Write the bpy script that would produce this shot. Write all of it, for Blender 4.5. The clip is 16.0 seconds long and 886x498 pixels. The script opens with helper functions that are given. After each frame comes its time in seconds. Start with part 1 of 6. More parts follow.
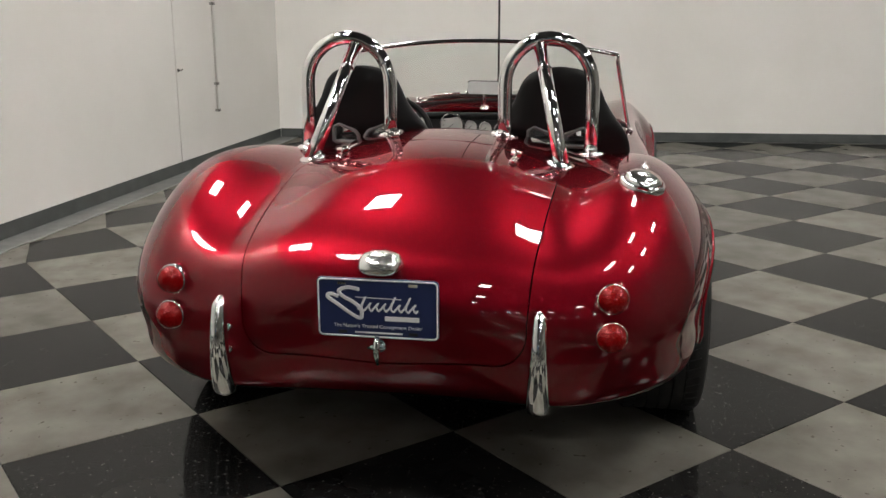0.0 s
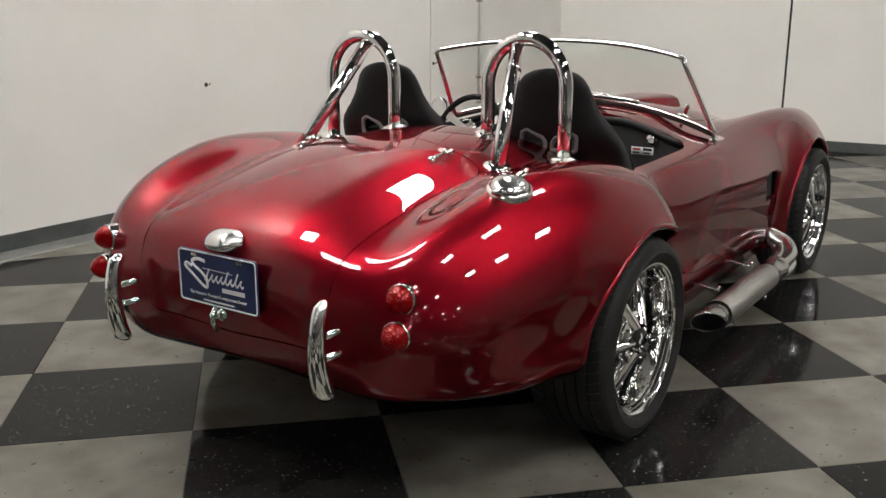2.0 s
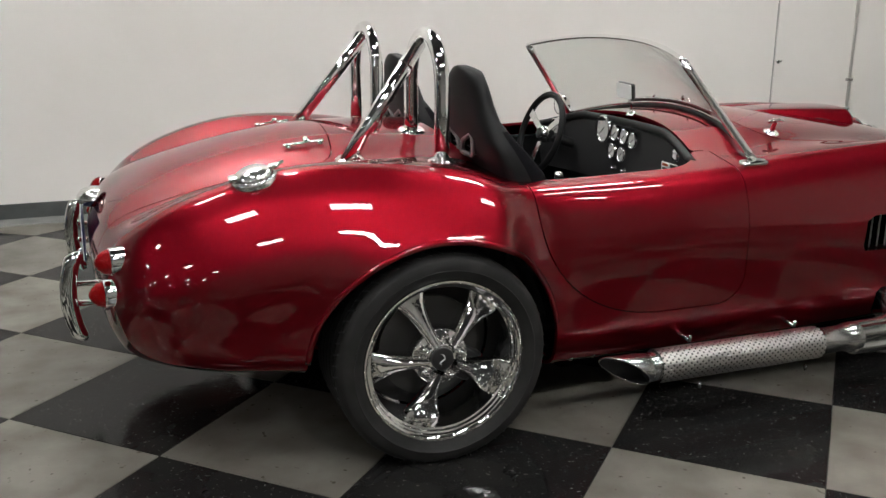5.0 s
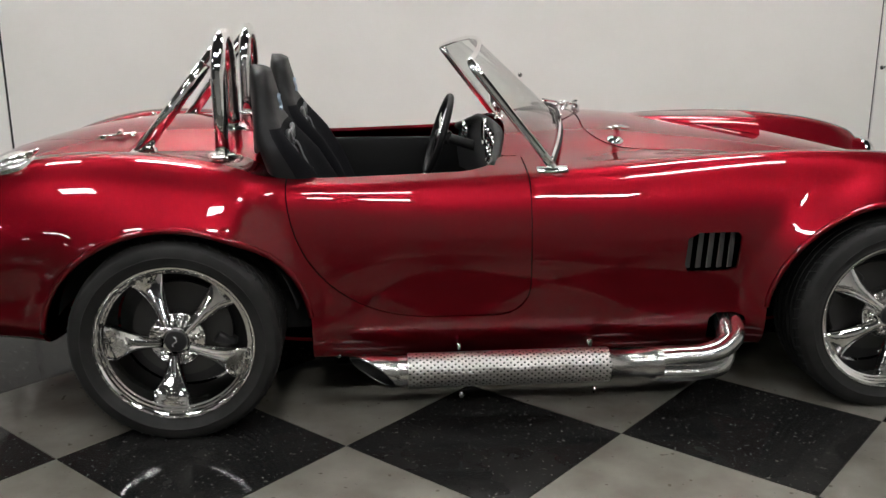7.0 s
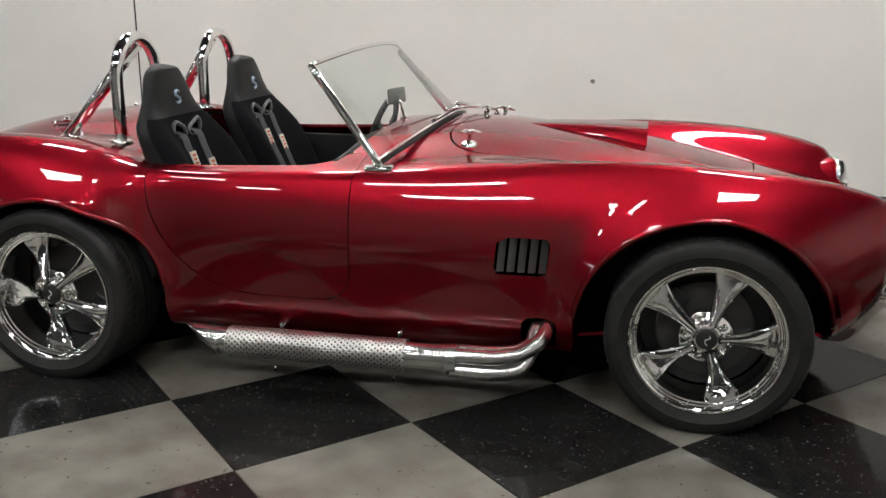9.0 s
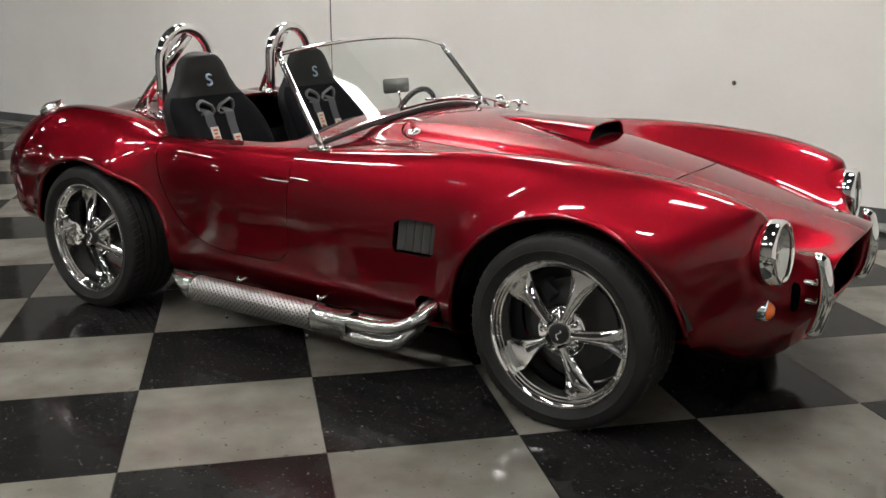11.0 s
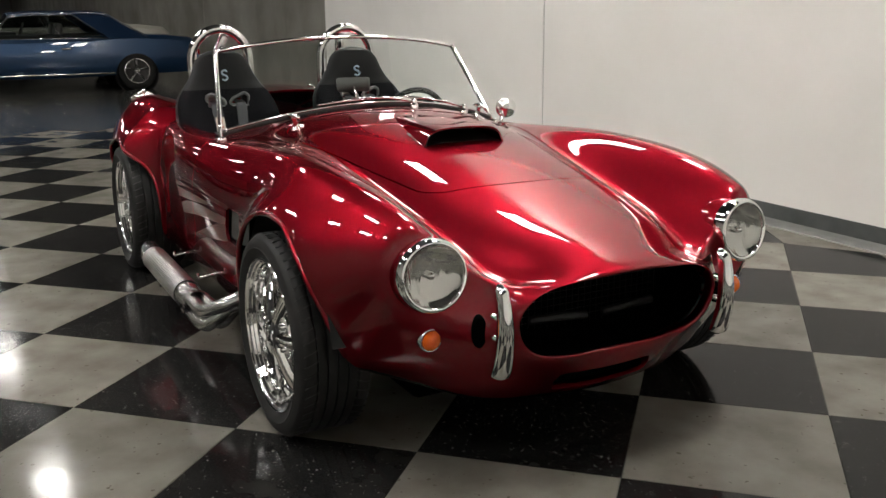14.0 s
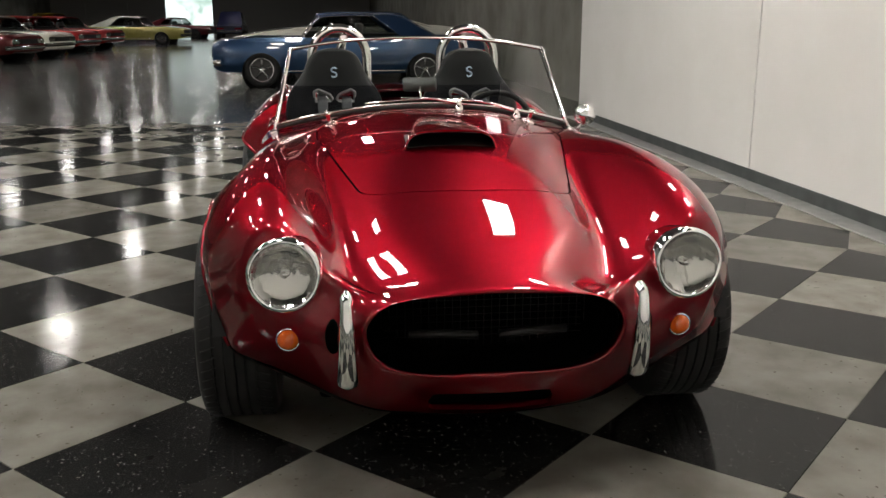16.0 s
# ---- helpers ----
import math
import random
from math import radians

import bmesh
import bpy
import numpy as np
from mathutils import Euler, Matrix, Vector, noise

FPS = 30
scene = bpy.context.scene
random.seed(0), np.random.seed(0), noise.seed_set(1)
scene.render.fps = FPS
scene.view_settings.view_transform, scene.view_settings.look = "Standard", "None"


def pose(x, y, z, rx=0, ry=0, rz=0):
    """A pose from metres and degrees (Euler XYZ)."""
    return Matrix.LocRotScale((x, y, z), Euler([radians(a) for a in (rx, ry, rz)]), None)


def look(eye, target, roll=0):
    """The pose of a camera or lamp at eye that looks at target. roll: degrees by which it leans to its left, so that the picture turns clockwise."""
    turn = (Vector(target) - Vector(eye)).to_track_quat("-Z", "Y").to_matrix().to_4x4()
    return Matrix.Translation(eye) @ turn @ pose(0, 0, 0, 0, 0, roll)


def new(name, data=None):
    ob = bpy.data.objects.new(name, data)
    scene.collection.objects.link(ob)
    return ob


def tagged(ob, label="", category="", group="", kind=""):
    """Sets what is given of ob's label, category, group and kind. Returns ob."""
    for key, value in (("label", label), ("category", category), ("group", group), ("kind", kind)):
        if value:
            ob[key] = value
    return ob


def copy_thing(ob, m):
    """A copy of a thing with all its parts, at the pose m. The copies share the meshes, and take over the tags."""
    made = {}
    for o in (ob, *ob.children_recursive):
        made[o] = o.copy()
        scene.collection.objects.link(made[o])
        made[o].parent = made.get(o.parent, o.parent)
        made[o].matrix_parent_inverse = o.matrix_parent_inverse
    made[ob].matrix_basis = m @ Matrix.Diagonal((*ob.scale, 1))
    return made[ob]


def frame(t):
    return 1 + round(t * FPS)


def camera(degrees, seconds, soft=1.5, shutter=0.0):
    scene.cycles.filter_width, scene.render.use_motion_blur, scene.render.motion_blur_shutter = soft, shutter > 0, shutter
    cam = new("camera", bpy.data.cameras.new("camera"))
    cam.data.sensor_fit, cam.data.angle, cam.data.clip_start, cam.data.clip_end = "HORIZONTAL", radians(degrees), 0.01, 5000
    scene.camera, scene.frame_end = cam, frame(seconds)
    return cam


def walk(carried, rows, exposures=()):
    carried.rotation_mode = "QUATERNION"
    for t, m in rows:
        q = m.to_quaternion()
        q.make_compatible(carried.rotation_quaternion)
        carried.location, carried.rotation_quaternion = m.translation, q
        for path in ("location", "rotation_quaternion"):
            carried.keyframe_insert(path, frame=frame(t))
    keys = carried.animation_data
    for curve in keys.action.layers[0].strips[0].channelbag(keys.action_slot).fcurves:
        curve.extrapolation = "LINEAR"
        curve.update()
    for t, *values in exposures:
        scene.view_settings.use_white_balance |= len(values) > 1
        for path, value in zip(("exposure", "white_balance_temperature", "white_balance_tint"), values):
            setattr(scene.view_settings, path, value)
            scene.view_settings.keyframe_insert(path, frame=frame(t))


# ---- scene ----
cam = camera(51.1, 16.0)
PATH = [
    (0, (-4.194, -0.52, 1.282), (-2.281, -0.195, 0.796), -0.1),
    (0.5, (-4.132, -0.842, 1.282), (-2.27, -0.298, 0.796), -0.0),
    (1, (-4.037, -1.194, 1.283), (-2.249, -0.441, 0.799), -0.0),
    (1.5, (-3.892, -1.53, 1.286), (-2.19, -0.6, 0.799), -0.1),
    (2, (-3.733, -1.866, 1.296), (-2.134, -0.771, 0.801), 0.1),
    (2.5, (-3.521, -2.157, 1.295), (-2.062, -0.883, 0.796), -0.0),
    (3, (-3.279, -2.425, 1.292), (-1.957, -1.01, 0.792), 0.1),
    (3.2, (-3.161, -2.527, 1.303), (-1.91, -1.051, 0.795), -0.0),
    (5.3, (-1.824, -3.235, 1.313), (-1.231, -1.395, 0.799), 0.5),
    (5.5, (-1.682, -3.282, 1.314), (-1.152, -1.423, 0.802), 0.6),
    (6, (-1.321, -3.38, 1.312), (-0.935, -1.485, 0.801), 0.4),
    (6.5, (-0.938, -3.461, 1.32), (-0.681, -1.546, 0.804), 0.2),
    (7, (-0.55, -3.541, 1.306), (-0.395, -1.613, 0.795), -0.2),
    (7.5, (-0.177, -3.611, 1.307), (-0.119, -1.677, 0.799), -0.3),
    (8, (0.196, -3.638, 1.314), (0.113, -1.705, 0.807), -0.1),
    (8.5, (0.569, -3.651, 1.319), (0.308, -1.733, 0.814), -0.0),
    (9, (0.935, -3.643, 1.319), (0.509, -1.754, 0.816), 0.0),
    (9.2, (1.078, -3.636, 1.321), (0.594, -1.762, 0.819), 0.0),
    (11.3, (2.568, -3.179, 1.309), (1.411, -1.627, 0.806), -0.3),
    (11.5, (2.702, -3.095, 1.303), (1.492, -1.582, 0.804), -0.7),
    (12, (2.993, -2.87, 1.296), (1.646, -1.477, 0.8), -0.7),
    (12.5, (3.244, -2.582, 1.29), (1.804, -1.284, 0.794), -0.4),
    (13, (3.467, -2.26, 1.282), (1.943, -1.06, 0.793), -0.5),
    (13.5, (3.643, -1.943, 1.276), (2.028, -0.871, 0.785), -0.5),
    (14, (3.79, -1.61, 1.273), (2.076, -0.702, 0.784), -0.4),
    (14.5, (3.904, -1.297, 1.269), (2.111, -0.557, 0.785), -0.3),
    (15, (3.98, -0.982, 1.258), (2.131, -0.388, 0.778), -0.1),
    (15.5, (4.034, -0.688, 1.258), (2.143, -0.245, 0.778), 0.2),
    (16, (4.078, -0.429, 1.26), (2.152, -0.184, 0.779), 0.1),
]
EXPOSURES = ((0.0, -0.02, 6500, 10), (3.0, 0.08, 6380, 10), (6.0, 0.12, 6270, 10), (9.0, 0.12, 6290, 10), (12.0, 0.12, 6440, 10), (16.0, 0.22, 6580, 10))
walk(cam, [(t, look(eye, aim, roll)) for t, eye, aim, roll in PATH], EXPOSURES)

# ---- world and light ----
world = bpy.data.worlds.new("world")
world.use_nodes = True
scene.world = world
bg = world.node_tree.nodes["Background"]
bg.inputs["Color"].default_value = (0.6, 0.65, 0.7, 1)
bg.inputs["Strength"].default_value = 0.02

# ---- materials ----


def node_mat(name, color, rough=0.5, metal=0.0, coat=0.0, coat_rough=0.03):
    m = bpy.data.materials.new(name)
    m.use_nodes = True
    b = m.node_tree.nodes["Principled BSDF"]
    b.inputs["Base Color"].default_value = (*color, 1)
    b.inputs["Roughness"].default_value = rough
    b.inputs["Metallic"].default_value = metal
    b.inputs["Coat Weight"].default_value = coat
    b.inputs["Coat Roughness"].default_value = coat_rough
    return m


def add(m, kind, **sets):
    n = m.node_tree.nodes.new(kind)
    for k, v in sets.items():
        n.inputs[k].default_value = v
    return n


def wire(m, a, out, b, inp):
    m.node_tree.links.new(a.outputs[out], b.inputs[inp])


def bsdf(m):
    return m.node_tree.nodes["Principled BSDF"]


def schlick(tree, low, high=1.0):
    """Gloss that rises from low, seen face on, to high at grazing; the same from both sides."""
    face, steep, span = tree.nodes.new("ShaderNodeLayerWeight"), tree.nodes.new("ShaderNodeMath"), tree.nodes.new("ShaderNodeMapRange")
    face.inputs["Blend"].default_value = 0.5
    steep.operation, steep.inputs[1].default_value = "POWER", 5.0
    span.inputs["To Min"].default_value, span.inputs["To Max"].default_value = low, high
    tree.links.new(face.outputs["Facing"], steep.inputs[0])
    tree.links.new(steep.outputs[0], span.inputs[0])
    return span


def coords(m, scale=(1, 1, 1)):
    tiled = m.name.endswith("floor_tile")  # tiles differ from one another
    tc = m.node_tree.nodes.new("ShaderNodeNewGeometry" if tiled else "ShaderNodeTexCoord")
    mp = m.node_tree.nodes.new("ShaderNodeMapping")
    mp.inputs["Scale"].default_value = scale
    wire(m, tc, "Position" if tiled else "Object", mp, "Vector")
    return mp


def noise_mix(m, c1, c2, scale, detail=4.0, lo=0.35, hi=0.65, stretch=(1, 1, 1), target="Base Color"):
    """A noise between two colours (or two greys for a value), wired to the target."""
    mp = coords(m, stretch)
    nz = add(m, "ShaderNodeTexNoise", Scale=scale, Detail=detail)
    wire(m, mp, "Vector", nz, "Vector")
    r = m.node_tree.nodes.new("ShaderNodeValToRGB")
    r.color_ramp.elements[0].position, r.color_ramp.elements[1].position = lo, hi
    r.color_ramp.elements[0].color, r.color_ramp.elements[1].color = (*c1, 1), (*c2, 1)
    wire(m, nz, "Fac", r, "Fac")
    if target:
        wire(m, r, "Color", bsdf(m), target)
    return r


def bump(m, scale, strength, distance=0.001, detail=4.0, stretch=(1, 1, 1)):
    mp = coords(m, stretch)
    nz = add(m, "ShaderNodeTexNoise", Scale=scale, Detail=detail)
    wire(m, mp, "Vector", nz, "Vector")
    bp = add(m, "ShaderNodeBump", Strength=strength, Distance=distance)
    wire(m, nz, "Fac", bp, "Height")
    wire(m, bp, "Normal", bsdf(m), "Normal")
    return bp


def glow(name, color, strength):
    m = bpy.data.materials.new(name)
    m.use_nodes = True
    b = bsdf(m)
    b.inputs["Base Color"].default_value = (*color, 1)
    b.inputs["Emission Color"].default_value = (*color, 1)
    b.inputs["Emission Strength"].default_value = strength
    return m


def grey(v):
    return (v, v, v)


# candy red: two lobes of metal flake and a little pigment under a clear lacquer
PAINT = bpy.data.materials.new("candy_red_paint")
PAINT.use_nodes = True
pt = PAINT.node_tree
pt.nodes.remove(pt.nodes["Principled BSDF"])


def lobe(color, rough, kind="BECKMANN"):
    n = pt.nodes.new("ShaderNodeBsdfGlossy")
    n.distribution = kind
    n.inputs["Color"].default_value, n.inputs["Roughness"].default_value = (*color, 1), rough
    return n


def mixed(fac, a, b):
    n = pt.nodes.new("ShaderNodeMixShader")
    n.inputs[0].default_value = fac
    pt.links.new(a.outputs[0], n.inputs[1])
    pt.links.new(b.outputs[0], n.inputs[2])
    return n


wide_flake, tight_flake, pigment, lacquer = lobe((0.2, 0.002, 0.008), 0.60), lobe((0.275, 0.006, 0.016), 0.36), pt.nodes.new("ShaderNodeBsdfDiffuse"), lobe((1, 1, 1), 0.012, "GGX")
pigment.inputs["Color"].default_value = (0.16, 0.002, 0.006, 1)
grain = noise_mix(PAINT, (0.132, 0.0036, 0.008), (0.198, 0.0054, 0.012), 900, 1.0, 0.3, 0.7, target=None)
pt.links.new(grain.outputs["Color"], wide_flake.inputs["Color"])
coat = mixed(0.0, mixed(0.03, mixed(0.45, wide_flake, tight_flake), pigment), lacquer)
pt.links.new(schlick(pt, 0.04).outputs[0], coat.inputs[0])
pt.links.new(coat.outputs[0], pt.nodes["Material Output"].inputs["Surface"])
CHROME = node_mat("chrome", (0.86, 0.86, 0.85), 0.05, 1.0)
noise_mix(CHROME, grey(0.03), grey(0.09), 30, target="Roughness")
WHEEL_CHROME = node_mat("polished_wheel_chrome", (0.9, 0.9, 0.89), 0.06, 1.0)
bump(WHEEL_CHROME, 38, 0.32, 0.004, 2.0)
STEEL = node_mat("brushed_aluminium", (0.47, 0.47, 0.455), 0.28, 1.0)
noise_mix(STEEL, grey(0.24), grey(0.27), 6, 2, target="Roughness")
RUBBER = node_mat("tyre_rubber", (0.024, 0.0235, 0.022), 0.6)
bsdf(RUBBER).inputs["Specular IOR Level"].default_value = 0.24
noise_mix(RUBBER, (0.012, 0.012, 0.0115), (0.020, 0.0195, 0.019), 14)
BLACK = node_mat("satin_black", (0.012, 0.012, 0.012), 0.5)
noise_mix(BLACK, (0.009, 0.009, 0.009), (0.016, 0.016, 0.016), 20)
# near-black without gloss: shade of openings and underside put into the colour
SHADE_BLACK = node_mat("painted_shade_black", (0.002, 0.002, 0.002), 0.9)
bsdf(SHADE_BLACK).inputs["Specular IOR Level"].default_value = 0.0
VINYL = node_mat("black_vinyl", (0.007, 0.007, 0.0074), 0.48)
bsdf(VINYL).inputs["Specular IOR Level"].default_value = 0.2
bump(VINYL, 450, 0.25)
FABRIC = node_mat("black_fabric", (0.006, 0.006, 0.0072), 0.95)
bsdf(FABRIC).inputs["Specular IOR Level"].default_value = 0.08
bump(FABRIC, 900, 0.5)
CARPET = node_mat("black_carpet", (0.012, 0.012, 0.012), 1.0)
bump(CARPET, 700, 0.6, 0.002)
WALL = node_mat("white_wall_paint", (0.78, 0.76, 0.72), 0.75)
noise_mix(WALL, (0.80, 0.782, 0.742), (0.84, 0.822, 0.787), 1.3, 6)
bump(WALL, 60, 0.08)
LIGHT = glow("bright_lamp_panel", (1.0, 0.97, 0.925), 70.0)
LIGHT_MID = glow("lamp_panel", (1.0, 0.97, 0.925), 44.0)
LIGHT_SOUTH = glow("front_lamp_panel", (1.0, 0.97, 0.925), 82.0)
LIGHT_DIM = glow("far_lamp_panel", (1.0, 0.97, 0.925), 50.0)

# ---- builders ----


def part(name, bm, material, parent, label="", smooth=True):
    me = bpy.data.meshes.new(name)
    bm.to_mesh(me)
    bm.free()
    for m in (material if isinstance(material, (list, tuple)) else [material]):
        me.materials.append(m)
    if smooth:
        me.shade_smooth()
    ob = new(name, me)
    if parent:
        ob.parent = parent
    if label:
        tagged(ob, label)
    return ob


def sharp(ob, degrees=40):
    """Marks edges sharper than the angle, so that smooth shading keeps them crisp."""
    ob.data.set_sharp_from_angle(angle=radians(degrees))
    return ob


def thing(name, label, category, group="", kind="", at=(0, 0, 0), turn=0.0):
    e = new(name)
    e.location = at
    e.rotation_euler = (0, 0, radians(turn))
    return tagged(e, label, category, group, kind)


def box(x0, x1, y0, y1, z0, z1, bevel=0.0, seg=2):
    bm = bmesh.new()
    bmesh.ops.create_cube(bm, size=1)
    for v in bm.verts:
        v.co = ((x0 + x1) / 2 + v.co.x * (x1 - x0), (y0 + y1) / 2 + v.co.y * (y1 - y0), (z0 + z1) / 2 + v.co.z * (z1 - z0))
    if bevel:
        bmesh.ops.bevel(bm, geom=bm.edges[:], offset=bevel, segments=seg, affect="EDGES", profile=0.5)
    return bm


def join(*bms):
    out = bms[0]
    for b in bms[1:]:
        me = bpy.data.meshes.new("join")
        b.to_mesh(me)
        b.free()
        out.from_mesh(me)
        bpy.data.meshes.remove(me)
    return out


def moved(bm, m):
    bmesh.ops.transform(bm, matrix=m, verts=bm.verts)
    return bm


def grid_mesh(P, close_u=False, close_v=False):
    """A bmesh from an array of points (n, m, 3)."""
    n, m = P.shape[:2]
    bm = bmesh.new()
    vs = [[bm.verts.new(P[i, j]) for j in range(m)] for i in range(n)]
    for i in range(n if close_u else n - 1):
        for j in range(m if close_v else m - 1):
            q = [vs[i][j], vs[(i + 1) % n][j], vs[(i + 1) % n][(j + 1) % m], vs[i][(j + 1) % m]]
            bm.faces.new(q)
    return bm


def revolve(profile, seg=48, axis="Y"):
    """Turns (radius, along) points about an axis."""
    P = np.zeros((seg, len(profile), 3))
    for i in range(seg):
        a = 2 * math.pi * i / seg
        for j, (r, h) in enumerate(profile):
            p = (r * math.cos(a), h, r * math.sin(a))
            P[i, j] = p if axis == "Y" else (p[0], p[2], p[1]) if axis == "Z" else (p[1], p[0], p[2])
    bm = grid_mesh(P, close_u=True)
    bmesh.ops.remove_doubles(bm, verts=bm.verts, dist=1e-6)
    bmesh.ops.recalc_face_normals(bm, faces=bm.faces)
    return bm


def smooth_path(pts, steps=8):
    """Catmull-Rom through the points."""
    p = [Vector(q) for q in pts]
    p = [p[0] * 2 - p[1]] + p + [p[-1] * 2 - p[-2]]
    out = []
    for i in range(1, len(p) - 2):
        for s in range(steps):
            t = s / steps
            a, b, c, d = p[i - 1:i + 3]
            out.append(0.5 * (2 * b + (c - a) * t + (2 * a - 5 * b + 4 * c - d) * t * t + (3 * b - a - 3 * c + d) * t ** 3))
    out.append(p[-2])
    return out


def tube(pts, r, seg=14, caps=True, closed=False, flat=1.0, up=None):
    """A tube of radius r (a number or one for each point) along points; flat squeezes it across."""
    pts = [Vector(p) for p in pts]
    n = len(pts)
    rs = r if isinstance(r, (list, tuple)) else [r] * n
    P = np.zeros((n, seg, 3))
    ref = None
    for i, p in enumerate(pts):
        if closed:
            t = (pts[(i + 1) % n] - pts[i - 1]).normalized()
        else:
            t = (pts[min(i + 1, n - 1)] - pts[max(i - 1, 0)]).normalized()
        if up is not None:
            ref = Vector(up)
        elif ref is None:
            ref = Vector((0, 0, 1)) if abs(t.z) < 0.9 else Vector((1, 0, 0))
        side = t.cross(ref).normalized()
        ref2 = side.cross(t).normalized()
        if up is None:
            ref = ref2
        for j in range(seg):
            a = 2 * math.pi * j / seg
            P[i, j] = p + side * math.cos(a) * rs[i] + ref2 * math.sin(a) * rs[i] * flat
    bm = grid_mesh(P, close_u=closed, close_v=True)
    if caps and not closed:
        bm.verts.ensure_lookup_table()
        bm.faces.new([bm.verts[j] for j in range(seg)][::-1])
        bm.faces.new([bm.verts[(n - 1) * seg + j] for j in range(seg)])
    bmesh.ops.recalc_face_normals(bm, faces=bm.faces)
    return bm


def rounded_outline(w, h, r, seg=6):
    """Points of a rounded rectangle about the origin."""
    out = []
    for cx, cy, a0 in ((w / 2 - r, h / 2 - r, 0), (-w / 2 + r, h / 2 - r, 90), (-w / 2 + r, -h / 2 + r, 180), (w / 2 - r, -h / 2 + r, 270)):
        for k in range(seg + 1):
            a = radians(a0 + 90 * k / seg)
            out.append((cx + r * math.cos(a), cy + r * math.sin(a)))
    return out


def plate(outline, depth, m=None, bevel=0.0):
    """A prism from a flat outline in x and y, from z = 0 to depth."""
    bm = bmesh.new()
    f = bm.faces.new([bm.verts.new((x, y, 0)) for x, y in outline])
    r = bmesh.ops.extrude_face_region(bm, geom=[f])
    bmesh.ops.translate(bm, vec=(0, 0, depth), verts=[v for v in r["geom"] if isinstance(v, bmesh.types.BMVert)])
    bmesh.ops.recalc_face_normals(bm, faces=bm.faces)
    if bevel:
        es = [e for e in bm.edges if all(v.co.z > depth - 1e-6 for v in e.verts)]
        bmesh.ops.bevel(bm, geom=es, offset=bevel, segments=3, affect="EDGES", profile=0.5)
    return moved(bm, m) if m else bm


# ---- the room ----
WX, WY, WEND, FAR, SOUTH = 5.56, 2.95, -8.1, -76.0, -22.0
LEAN = 3.6  # the end wall stands off square by this many degrees
HIGH = 5.4
CONCRETE = node_mat("grey_concrete", (0.2, 0.195, 0.18), 0.8)
noise_mix(CONCRETE, (0.19, 0.182, 0.155), (0.31, 0.298, 0.262), 0.9, 8)
bump(CONCRETE, 25, 0.15, 0.003)
DARK = node_mat("dark_ceiling", (0.05, 0.05, 0.05), 0.9)
noise_mix(DARK, grey(0.035), grey(0.06), 1.5)
BASE = node_mat("grey_rubber_baseboard", (0.085, 0.09, 0.09), 0.45)
noise_mix(BASE, (0.055, 0.062, 0.06), (0.085, 0.092, 0.09), 6)
STRIP = node_mat("grey_border_strip", (0.16, 0.16, 0.155), 0.4)
noise_mix(STRIP, (0.12, 0.122, 0.118), (0.18, 0.18, 0.172), 9)
EDGE = node_mat("pale_edge_trim", (0.26, 0.255, 0.24), 0.45)
JOINT = node_mat("dark_joint", (0.02, 0.02, 0.02), 0.8)
DOORS = node_mat("pale_metal_door", (0.36, 0.35, 0.33), 0.5)
TILE_D = node_mat("black_floor_tile", (0.02, 0.02, 0.02), 0.12)
TILE_L = node_mat("grey_floor_tile", (0.2, 0.19, 0.165), 0.12)
GROUND = node_mat("polished_concrete", (0.16, 0.16, 0.15), 0.14)


